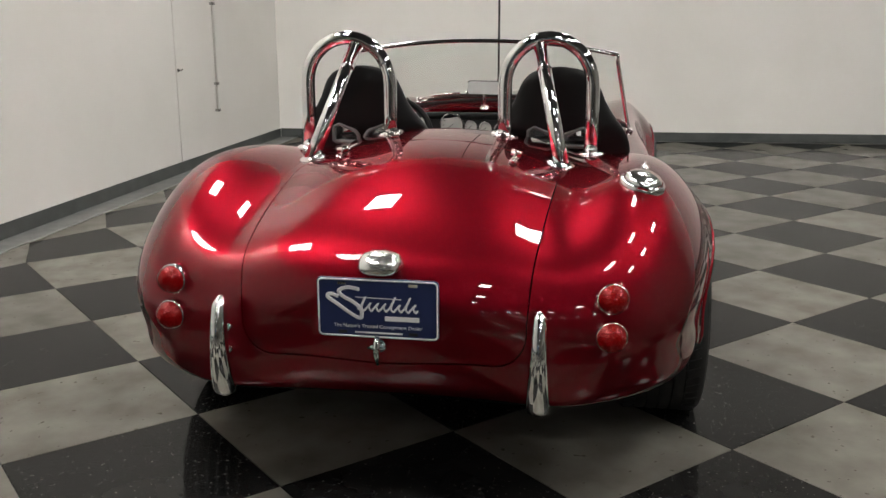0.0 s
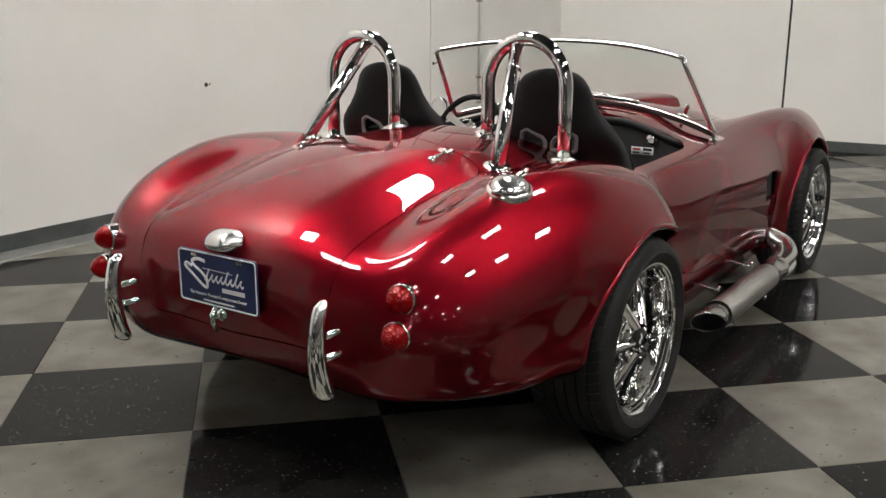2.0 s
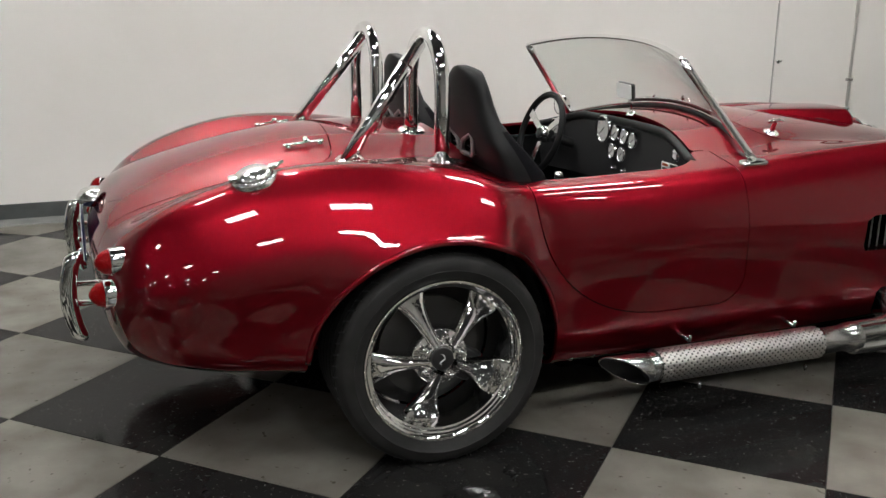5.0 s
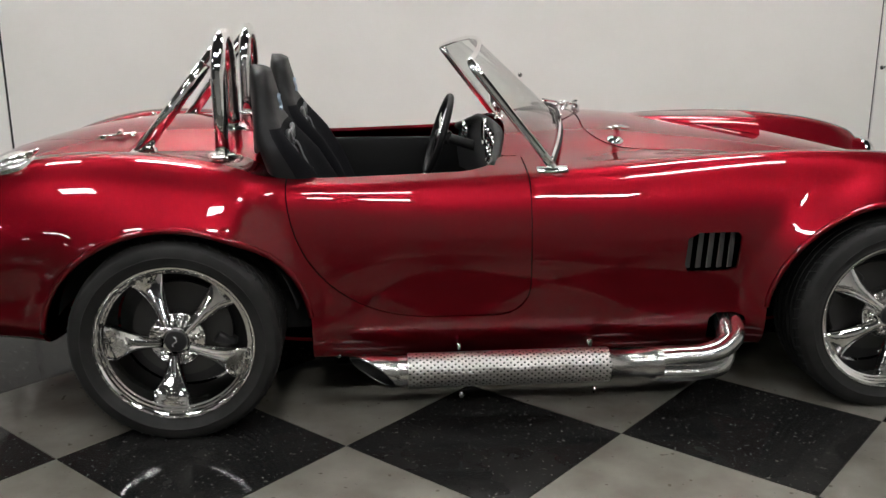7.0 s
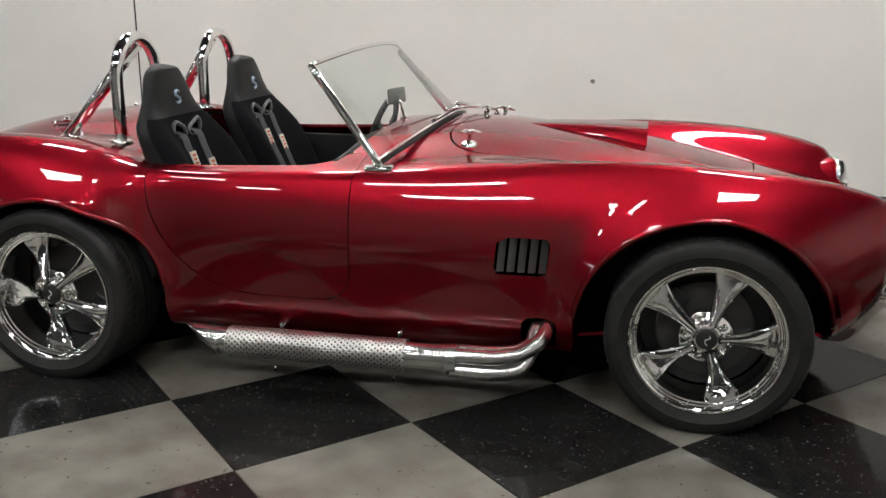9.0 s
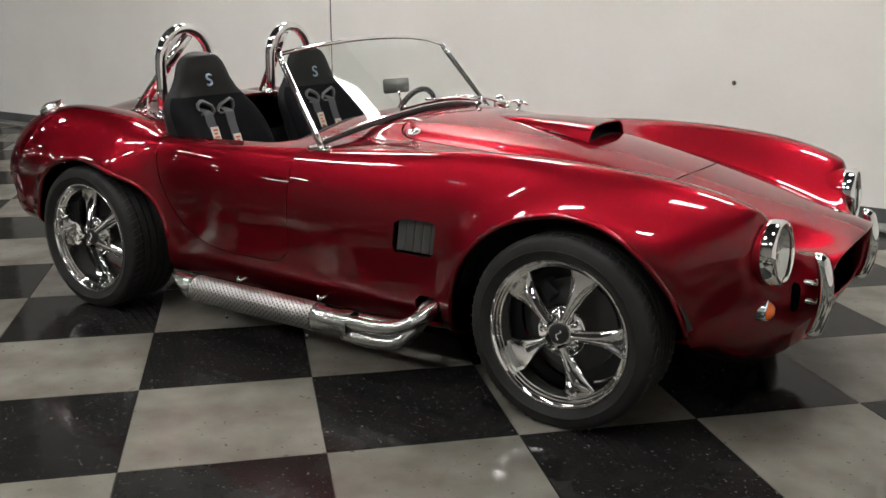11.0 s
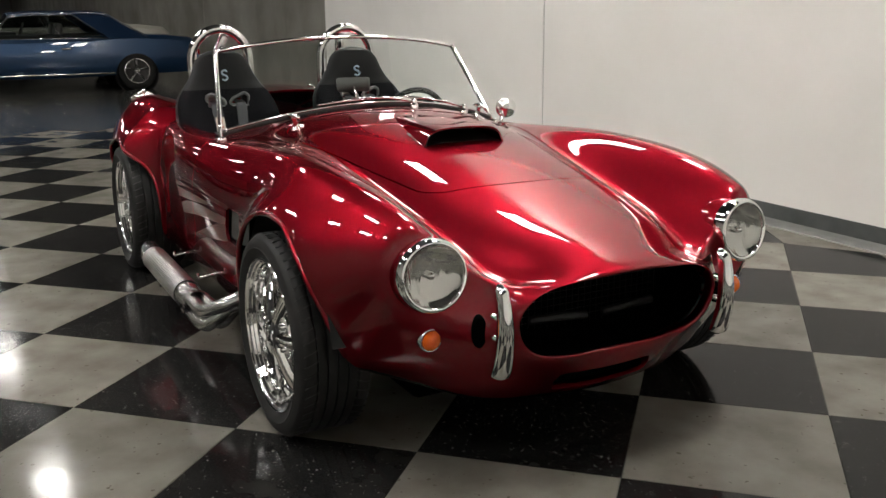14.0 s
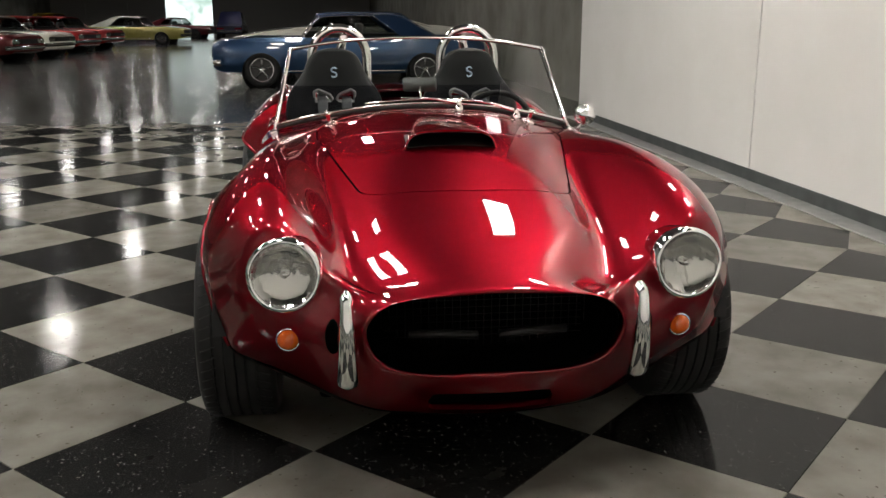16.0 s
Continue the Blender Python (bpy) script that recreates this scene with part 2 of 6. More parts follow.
def tile_look(m, a, b, speck, speck_size, rough):
    """Mottled tile: cloudy base, stains, fine specks, waxed and slightly wavy."""
    base = noise_mix(m, a, b, 5.0, 8, 0.32, 0.68, target=None)
    mp = coords(m)
    vor = add(m, "ShaderNodeTexNoise", Scale=speck_size, Detail=1.0)
    wire(m, mp, "Vector", vor, "Vector")
    rp = m.node_tree.nodes.new("ShaderNodeValToRGB")
    rp.color_ramp.elements[0].position, rp.color_ramp.elements[1].position = 0.70, 0.76
    wire(m, vor, "Fac", rp, "Fac")
    mix = m.node_tree.nodes.new("ShaderNodeMix")
    mix.data_type = "RGBA"
    m.node_tree.links.new(rp.outputs["Color"], mix.inputs[0])
    m.node_tree.links.new(base.outputs["Color"], mix.inputs[6])
    mix.inputs[7].default_value = (*speck, 1)
    info = m.node_tree.nodes.new("ShaderNodeObjectInfo")
    tone = add(m, "ShaderNodeMapRange")
    tone.inputs["To Min"].default_value, tone.inputs["To Max"].default_value = 0.86, 1.14
    wire(m, info, "Random", tone, "Value")
    mul = m.node_tree.nodes.new("ShaderNodeMix")
    mul.data_type, mul.blend_type = "RGBA", "MULTIPLY"
    mul.inputs[0].default_value = 1.0
    m.node_tree.links.new(mix.outputs[2], mul.inputs[6])
    m.node_tree.links.new(tone.outputs[0], mul.inputs[7])
    m.node_tree.links.new(mul.outputs[2], bsdf(m).inputs["Base Color"])
    bsdf(m).inputs["Specular IOR Level"].default_value = 0.0
    bump(m, 60, 0.15, 0.002, 3)
    # worn wax: a gloss that rises less towards grazing than bare glass
    t = m.node_tree
    wax, some = t.nodes.new("ShaderNodeBsdfGlossy"), schlick(t, 0.03, 0.55)
    worn = noise_mix(m, grey(rough * 0.7), grey(rough * 1.6), 7, 5, target=None)
    t.links.new(worn.outputs["Color"], wax.inputs["Roughness"])
    ripple = bump(m, 26, 0.10, 0.002, 4)
    t.links.new(ripple.outputs[0], wax.inputs["Normal"])
    over = t.nodes.new("ShaderNodeMixShader")
    t.links.new(some.outputs[0], over.inputs[0])
    t.links.new(bsdf(m).outputs[0], over.inputs[1])
    t.links.new(wax.outputs[0], over.inputs[2])
    t.links.new(over.outputs[0], t.nodes["Material Output"].inputs["Surface"])


tile_look(TILE_D, (0.009, 0.009, 0.009), (0.018, 0.0175, 0.0165), (0.11, 0.106, 0.098), 95, 0.09)
tile_look(TILE_L, (0.115, 0.108, 0.090), (0.18, 0.172, 0.149), (0.08, 0.072, 0.056), 40, 0.10)
noise_mix(GROUND, (0.034, 0.034, 0.030), (0.068, 0.067, 0.060), 1.2, 8)
bsdf(GROUND).inputs["Roughness"].default_value = 0.17
bsdf(GROUND).inputs["Specular IOR Level"].default_value = 0.38


def room(name, b, mat, label, cat):
    return tagged(part(name, b, mat, None, smooth=False), label, cat, kind="structure")


# white partition: panels butted at dark joints
SEAM = -2.96
wn = room("wall_north", box(SEAM + 0.009, 3.092, WY, WY + 0.2, 0, HIGH), WALL, "white painted showroom partition wall in panels", "wall")
part("panel", box(3.108, WX + 0.3, WY, WY + 0.2, 0, HIGH), WALL, wn, smooth=False)
part("joint", box(3.092, 3.108, WY + 0.014, WY + 0.19, 0, HIGH), JOINT, wn, smooth=False)
part("panel", box(WEND, SEAM - 0.009, WY, WY + 0.2, 0, HIGH), WALL, wn, smooth=False)
part("joint", box(SEAM - 0.009, SEAM + 0.009, WY + 0.010, WY + 0.19, 0, HIGH), JOINT, wn, smooth=False)
YS = 0.56
we = room("wall_east", box(0, 0.2, YS + 0.011 - WY, -0.002, 0, HIGH), WALL, "white painted end wall with a dark panel joint", "wall")
we.matrix_basis = pose(WX, WY, 0, 0, 0, LEAN)
part("panel", box(0, 0.2, SOUTH - 3, YS - 0.011 - WY, 0, HIGH), WALL, we, smooth=False)
part("joint", box(0.008, 0.19, YS - 0.011 - WY, YS + 0.011 - WY, 0, HIGH), JOINT, we, smooth=False)
room("wall_south", box(FAR, WX + 2.2, SOUTH - 0.2, SOUTH - 0.002, 0, HIGH), CONCRETE, "plain grey concrete wall", "wall")
GREYWALL = node_mat("pale_grey_wall_paint", (0.26, 0.255, 0.24), 0.75)
noise_mix(GREYWALL, (0.24, 0.235, 0.22), (0.28, 0.274, 0.26), 1.3, 6)
room("wall_partition", box(-8.1, WX + 1.2, -10.2, -10.0, 0, HIGH), GREYWALL, "grey painted showroom partition wall", "wall")
YC = 3.55
wc = room("wall_concrete", box(-11.44, WEND - 0.002, YC, YC + 0.25, 0, HIGH), CONCRETE, "grey concrete tilt-up wall with vertical joints", "wall")
x = -11.46
while x > FAR:
    part("panel", box(max(x - 5.48, FAR), x, YC, YC + 0.25, 0, HIGH), CONCRETE, wc, smooth=False)
    part("joint", box(x, x + 0.02, YC + 0.012, YC + 0.2, 0, HIGH), JOINT, wc, smooth=False)
    x -= 5.5
room("wall_return", box(WEND - 0.0, WEND + 0.2, WY + 0.202, YC + 0.25, 0, HIGH), WALL, "white painted end of the partition wall", "wall")
# far wall with an open goods door
D0, D1, DH = -13.05, -9.3, 4.6
wf = room("wall_far", box(FAR - 0.2, FAR - 0.002, SOUTH, D0, 0, HIGH), DOORS, "dark far wall with an open goods door", "wall")
part("panel", box(FAR - 0.2, FAR - 0.002, D1, YC, 0, HIGH), DOORS, wf, smooth=False)
part("lintel", box(FAR - 0.2, FAR - 0.002, D0, D1, DH, HIGH), CONCRETE, wf, smooth=False)
for y in (-17.3, -21.0 + 0.4):
    part("roller_door", box(FAR + 0.002, FAR + 0.06, y - 1.3, y + 1.3, 0, 3.2), DOORS, wf, "pale closed roller door", smooth=False)
OUT = glow("daylight_trees", (0.75, 0.9, 0.85), 1.1)
noise_mix(OUT, (0.38, 0.55, 0.48), (0.92, 1.0, 1.0), 0.9, 6, 0.36, 0.56, target="Emission Color")
room("backdrop", box(FAR - 3.1, FAR - 3.0, D0 - 3, D1 + 3, -0.1, 6), OUT, "bright daylight and trees beyond the goods door", "backdrop")
room("ceiling", box(FAR - 0.2, WX + 2.4, SOUTH - 0.2, YC + 0.4, HIGH + 0.01, HIGH + 0.2), DARK, "dark painted ceiling", "ceiling")
BH = 0.10
room("baseboard_north", box(WEND, WX - 0.014, WY - 0.012, WY - 0.001, 0.004, BH, 0.003), BASE, "grey rubber baseboard", "baseboard")
room("baseboard_east", box(-0.012, -0.001, SOUTH - 3, -0.014, 0.004, BH, 0.003), BASE, "grey rubber baseboard", "baseboard").matrix_basis = pose(WX, WY, 0, 0, 0, LEAN)
room("border_strip", box(WEND, WX - 0.014, WY - 0.19, WY - 0.013, 0.001, 0.009, 0.002), STRIP, "grey border strip on the floor along the wall", "floor")
room("edge_trim", box(WEND, WX - 0.014, WY - 0.202, WY - 0.191, 0.001, 0.011, 0.002), EDGE, "thin pale metal edge trim on the floor", "trim")
floor = room("floor", box(FAR - 4, WX + 2.2, SOUTH, YC, -0.2, 0.0), GROUND, "polished grey concrete floor with black and grey tiles", "floor")

T0, TU, TV = Vector((0.2176, -0.9334, 0)), Vector((0.4336, -0.4236, 0)), Vector((0.4236, 0.4336, 0))
tile_side = TU.length


def tile_mesh(name, mat, inset=0.0012, h=0.004):
    bm = bmesh.new()
    s = tile_side / 2 - inset
    lo = [bm.verts.new((x, y, 0.0)) for x, y in ((-s, -s), (s, -s), (s, s), (-s, s))]
    hi = [bm.verts.new((x * (s - 0.001) / s, y * (s - 0.001) / s, h)) for x, y in ((-s, -s), (s, -s), (s, s), (-s, s))]
    bm.faces.new(hi)
    for k in range(4):
        bm.faces.new((lo[k], lo[(k + 1) % 4], hi[(k + 1) % 4], hi[k]))
    me = bpy.data.meshes.new(name)
    bm.to_mesh(me)
    bm.free()
    me.materials.append(mat)
    return me


tile_dark, tile_grey = tile_mesh("tile_dark", TILE_D), tile_mesh("tile_grey", TILE_L)
ang = math.atan2(TU.y, TU.x)
far_tiles = {0: [], 1: []}
for i in range(-40, 40):
    for j in range(-40, 40):
        c = T0 + TU * (i + 0.5) + TV * (j + 0.5)
        if not (-7.7 < c.x < WX + 1.3 and -14 < c.y < WY + 0.2):
            continue
        k = (i + j) % 2
        if (c - Vector((0, -1.0, 0))).length < 5.4 and c.x < WX - 0.5 and c.y < WY - 0.66:
            t = new("tile", tile_grey if k else tile_dark)
            t.matrix_basis = Matrix.Translation(c) @ Matrix.Rotation(ang, 4, "Z")
            t.parent = floor
        else:
            far_tiles[k].append(c)
for k, cs in far_tiles.items():
    bm = bmesh.new()
    s = tile_side / 2 - 0.0012
    R = Matrix.Rotation(ang, 3, "Z")
    for c in cs:
        q = [R @ Vector((x, y, 0.004)) + c for x, y in ((-s, -s), (s, -s), (s, s), (-s, s))]
        for p in q:
            p.y = min(p.y, WY - 0.203)
            p.x = min(p.x, WX - 0.016 + (WY - p.y) * math.tan(radians(LEAN)))
        bm.faces.new([bm.verts.new(p) for p in q])
    tagged(part("tiles", bm, (TILE_D, TILE_L)[k], floor, smooth=False), kind="stuff")

# ceiling lamps in rows
LZ = 5.0
lamp = thing("ceiling_lamp", "white rectangular ceiling lamp panel, lit", "lamp", "ceiling lamps")
part("housing", box(-0.50, 0.50, -0.26, 0.26, 0.0, 0.08, 0.01), CONCRETE, lamp)
part("diffuser", box(-0.48, 0.48, -0.24, 0.24, -0.012, -0.002), LIGHT, lamp, smooth=False)
for x, y in ((-0.4, -0.15), (0.4, 0.15)):
    part("hanger", tube([(x, y, 0.08), (x, y, HIGH + 0.01 - LZ)], 0.006, 6), STEEL, lamp)
near = [(1.9, 1.5), (-1.7, 2.35)]
south = [(1.9, -5.6), (-0.9, -6.0)]
aisle = [(-9.2, -16.6), (-14.7, -16.6), (-20.2, -16.6)]
mid = [(1.9, -1.5), (-3.55, 1.5), (-3.55, -2.4), (-3.55, -5.8), (-0.85, -2.9)]
hall = [(-9.2, -5.8), (-9.2, -11.4), (-9.0, -0.95)] + [(-14.7 - 7.55 * k, y) for k in range(7) for y in (-1.2, -5.9, -11.5) if y < -2 or k < 2]
lamp.location = (*near[0], LZ)
for x, y in near[1:]:
    copy_thing(lamp, pose(x, y, LZ))
for places, glowing in ((mid, LIGHT_MID), (south, LIGHT_SOUTH), (aisle, LIGHT_MID), (hall, LIGHT_DIM)):
    first = copy_thing(lamp, pose(*places[0], LZ))
    for o in first.children:
        if o.name.startswith("diffuser"):
            o.data = o.data.copy()
            o.data.materials[0] = glowing
            o.data.transform(Matrix.Diagonal((0.95, 0.8, 1, 1) if glowing is LIGHT_DIM else (0.95, 0.95, 1, 1)))
    for x, y in places[1:]:
        copy_thing(first, pose(x, y, LZ))

# wall fittings
pipe = thing("conduit", "thin white painted steel conduit clipped to the wall", "pipe")
part("tube", tube([(3.87, WY - 0.02, HIGH - 0.02), (3.87, WY - 0.02, 0.45)], 0.012, 12), WALL, pipe)
for z in (0.46, 0.70, 1.40, 3.0):
    part("clip", box(3.845, 3.895, WY - 0.034, WY - 0.0005, z - 0.012, z + 0.012, 0.003), STEEL, pipe)
hook = thing("wall_hook", "small grey metal hook screwed to the wall", "hook", "wall hooks", at=(0.515, WY, 0.828))
part("rose", moved(revolve([(0.0, -0.01), (0.012, -0.008), (0.016, -0.0005)], 16, "Y"), Matrix()), STEEL, hook)
part("arm", tube([(0, -0.008, 0), (0, -0.03, 0.002), (0, -0.04, 0.012)], 0.006, 8), STEEL, hook)
copy_thing(hook, pose(3.14, WY, 0.855))

# ---- the roadster's body: lofting lines from tail to mouth, right half ----
LINES = dict(
    crest=[(-2.075, 0, 0.61), (-2.07, 0, 0.62), (-2.03, 0, 0.7), (-1.93, 0, 0.7642), (-1.78, 0, 0.822), (-1.55, 0, 0.877), (-1.3, 0, 0.907), (-1.05, 0, 0.907), (-0.93, 0, 0.899), (-0.82, 0, 0.89), (-0.5, 0, 0.88), (-0.1, 0, 0.885), (0.25, 0, 0.905), (0.6, 0, 0.877), (0.9, 0, 0.84), (1.2, 0, 0.778), (1.45, 0, 0.717), (1.62, 0, 0.6735), (1.76, 0, 0.6375), (1.845, 0, 0.613), (1.875, 0, 0.592), (1.84, 0, 0.582)],
    lid=[(-2.075, 0.03, 0.6), (-2.068, 0.14, 0.615), (-2.025, 0.24, 0.69), (-1.93, 0.28, 0.7452), (-1.78, 0.28, 0.794), (-1.55, 0.28, 0.845), (-1.3, 0.28, 0.872), (-1.05, 0.28, 0.872), (-0.93, 0.28, 0.872), (-0.82, 0.28, 0.87), (-0.5, 0.28, 0.865), (-0.1, 0.3, 0.865), (0.25, 0.32, 0.878), (0.6, 0.31, 0.8502), (0.9, 0.305, 0.808), (1.2, 0.3, 0.751), (1.45, 0.28, 0.696), (1.6, 0.255, 0.655), (1.74, 0.2, 0.6131), (1.835, 0.165, 0.598), (1.865, 0.145, 0.582), (1.83, 0.135, 0.572)],
    valley=[(-2.075, 0.045, 0.585), (-2.066, 0.25, 0.59), (-2.02, 0.38, 0.665), (-1.93, 0.43, 0.706), (-1.78, 0.435, 0.757), (-1.55, 0.44, 0.802), (-1.3, 0.45, 0.825), (-1.05, 0.46, 0.827), (-0.93, 0.47, 0.815), (-0.82, 0.48, 0.8), (-0.5, 0.52, 0.8), (-0.1, 0.5, 0.815), (0.25, 0.475, 0.826), (0.6, 0.455, 0.808), (0.9, 0.435, 0.76), (1.2, 0.415, 0.7), (1.45, 0.4, 0.65), (1.6, 0.385, 0.604), (1.7, 0.36, 0.562), (1.805, 0.295, 0.566), (1.85, 0.272, 0.566), (1.815, 0.262, 0.558)],
    crown=[(-2.075, 0.05, 0.57), (-2.06, 0.36, 0.56), (-2.01, 0.52, 0.63), (-1.93, 0.58, 0.722), (-1.78, 0.612, 0.803), (-1.55, 0.632, 0.866), (-1.3, 0.642, 0.872), (-1.05, 0.65, 0.843), (-0.93, 0.655, 0.805), (-0.79, 0.652, 0.77), (-0.5, 0.655, 0.77), (-0.1, 0.64, 0.785), (0.25, 0.61, 0.805), (0.6, 0.6, 0.83), (0.9, 0.6, 0.842), (1.2, 0.59, 0.832), (1.46, 0.57, 0.803), (1.632, 0.556, 0.757), (1.692, 0.548, 0.712), (1.722, 0.42, 0.54), (1.834, 0.338, 0.513), (1.8, 0.327, 0.51)],
    shoulder=[(-2.075, 0.05, 0.555), (-2.055, 0.42, 0.52), (-2, 0.605, 0.575), (-1.9, 0.695, 0.635), (-1.76, 0.745, 0.695), (-1.55, 0.778, 0.75), (-1.3, 0.8, 0.765), (-1.05, 0.795, 0.757), (-0.93, 0.784, 0.746), (-0.79, 0.712, 0.72), (-0.5, 0.72, 0.725), (-0.1, 0.715, 0.735), (0.25, 0.7, 0.745), (0.6, 0.695, 0.755), (0.9, 0.702, 0.765), (1.2, 0.728, 0.752), (1.44, 0.722, 0.722), (1.6, 0.69, 0.67), (1.676, 0.635, 0.585), (1.735, 0.445, 0.487), (1.825, 0.349, 0.466), (1.79, 0.337, 0.466)],
    waist=[(-2.075, 0.045, 0.54), (-2.05, 0.43, 0.47), (-1.99, 0.64, 0.5), (-1.88, 0.745, 0.53), (-1.74, 0.8, 0.57), (-1.55, 0.838, 0.6), (-1.3, 0.862, 0.61), (-1.05, 0.862, 0.605), (-0.93, 0.845, 0.6), (-0.79, 0.736, 0.58), (-0.5, 0.755, 0.58), (-0.1, 0.755, 0.58), (0.25, 0.755, 0.58), (0.6, 0.752, 0.58), (0.9, 0.768, 0.59), (1.2, 0.796, 0.6), (1.43, 0.775, 0.565), (1.58, 0.712, 0.53), (1.672, 0.615, 0.46), (1.732, 0.455, 0.418), (1.818, 0.328, 0.408), (1.785, 0.314, 0.412)],
    flank=[(-2.075, 0.03, 0.525), (-2.045, 0.4, 0.41), (-1.98, 0.61, 0.42), (-1.87, 0.725, 0.43), (-1.73, 0.78, 0.44), (-1.55, 0.815, 0.45), (-1.3, 0.83, 0.45), (-1.05, 0.825, 0.44), (-0.93, 0.79, 0.42), (-0.76, 0.742, 0.385), (-0.5, 0.745, 0.375), (-0.1, 0.745, 0.365), (0.25, 0.745, 0.365), (0.6, 0.745, 0.375), (0.9, 0.755, 0.41), (1.2, 0.785, 0.42), (1.39, 0.765, 0.4), (1.55, 0.69, 0.37), (1.62, 0.585, 0.345), (1.715, 0.405, 0.318), (1.808, 0.258, 0.356), (1.778, 0.245, 0.363)],
    sill=[(-2.075, 0.015, 0.52), (-2.02, 0.36, 0.345), (-1.95, 0.58, 0.33), (-1.84, 0.7, 0.33), (-1.71, 0.76, 0.325), (-1.55, 0.79, 0.32), (-1.3, 0.8, 0.3), (-1.05, 0.79, 0.255), (-0.93, 0.752, 0.225), (-0.76, 0.712, 0.203), (-0.5, 0.7, 0.19), (-0.1, 0.7, 0.19), (0.25, 0.7, 0.19), (0.6, 0.705, 0.203), (0.9, 0.757, 0.248), (1.2, 0.77, 0.29), (1.4, 0.72, 0.305), (1.49, 0.655, 0.298), (1.55, 0.53, 0.255), (1.68, 0.315, 0.205), (1.796, 0.13, 0.332), (1.766, 0.12, 0.341)],
    keel=[(-2.075, 0, 0.52), (-2, 0, 0.34), (-1.92, 0, 0.315), (-1.82, 0, 0.305), (-1.7, 0, 0.29), (-1.55, 0, 0.27), (-1.3, 0, 0.24), (-1.05, 0, 0.22), (-0.93, 0, 0.2), (-0.82, 0, 0.18), (-0.5, 0, 0.17), (-0.1, 0, 0.17), (0.25, 0, 0.17), (0.6, 0, 0.17), (0.9, 0, 0.21), (1.2, 0, 0.22), (1.42, 0, 0.235), (1.53, 0, 0.235), (1.63, 0, 0.208), (1.725, 0, 0.192), (1.79, 0, 0.327), (1.76, 0, 0.337)],
)
net = np.array([LINES[k] for k in LINES])  # line, station, xyz
bilge = 0.62 * net[-2] + 0.38 * net[-1]
bilge[2:-2, 2] = net[-1][2:-2, 2] + 0.1 * (net[-2] - net[-1])[2:-2, 2]
net = np.concatenate([net[:-1], bilge[None], net[-1:]])
FLIP = np.array([1, -1, 1])


def padded(c):
    """Control net with mirrored lines past the centre plane and repeated ends."""
    c = np.concatenate([c[1:2] * FLIP, c, c[-2:-1] * FLIP])
    first, last = 2 * c[:, :1] - c[:, 1:2], 2 * c[:, -1:] - c[:, -2:-1]
    return np.concatenate([first, c, last], axis=1)


def basis(t):
    return np.stack([(1 - t) ** 3, 3 * t ** 3 - 6 * t ** 2 + 4, -3 * t ** 3 + 3 * t ** 2 + 3 * t + 1, t ** 3], -1) / 6


def surface(c, v, u):
    """Points of the cubic spline surface at line v and station u (arrays)."""
    v, u = np.broadcast_arrays(np.asarray(v, float), np.asarray(u, float))
    i, j = np.clip(np.floor(v).astype(int), 0, c.shape[0] - 4), np.clip(np.floor(u).astype(int), 0, c.shape[1] - 4)
    bv, bu = basis(v - i), basis(u - j)
    out = np.zeros((*v.shape, 3))
    for a in range(4):
        for b in range(4):
            out += c[i + a, j + b] * (bv[..., a] * bu[..., b])[..., None]
    return out


NL, NS = net.shape[0], net.shape[1]
ctrl = net.copy()
vv, uu = np.meshgrid(np.arange(NL), np.arange(NS), indexing="ij")
for _ in range(3):
    ctrl = ctrl + 0.75 * (net - surface(padded(ctrl), vv, uu))
    ctrl[0, :, 1] = ctrl[-1, :, 1] = 0
CTRL = padded(ctrl)

RW, FW = Vector((-1.148, 0, 0.318)), Vector((1.137, 0, 0.318))  # wheel centres
ARCH_R, ARCH_F = 0.352, 0.374


def flare(p):
    """Swells the body round the wheel openings; the front flare ends in a crease."""
    q = p.copy()
    for c, r0, amp, wide, crease in ((RW, ARCH_R, 0.016, 0.055, 0.35), (FW, ARCH_F, 0.048, 0.085, 0.92)):
        d = np.maximum(np.hypot((p[..., 0] - c.x) * 0.93, p[..., 2] - c.z) - r0, 0)
        out = np.clip((p[..., 1] - 0.5) / 0.2, 0, 1)
        ahead = np.clip((c.x + 0.12 - p[..., 0]) / 0.3, 0, 1)
        ramp = 0.5 * ((1 - d / wide) + np.sqrt((1 - d / wide) ** 2 + 0.004))
        soft = np.exp(-(d / wide) ** 2)
        mix = crease * ahead
        near = 0.35 + 0.65 * ahead if c is FW else 1.0
        q[..., 1] += amp * near * (mix * ramp + (1 - mix) * soft) * out
    return q


def body_at(v, u):
    """A point of the body; v below 0 is the left half."""
    s = np.where(np.asarray(v) < 0, -1.0, 1.0)
    p = flare(surface(CTRL, np.abs(v), u))
    p[..., 1] *= -s
    return p


def soft_box(x, y, cx, cy, hx, hy, r):
    """Signed distance to a rounded rectangle, negative inside."""
    qx, qy = np.abs(x - cx) - hx + r, np.abs(y - cy) - hy + r
    return np.hypot(np.maximum(qx, 0), np.maximum(qy, 0)) + np.minimum(np.maximum(qx, qy), 0) - r


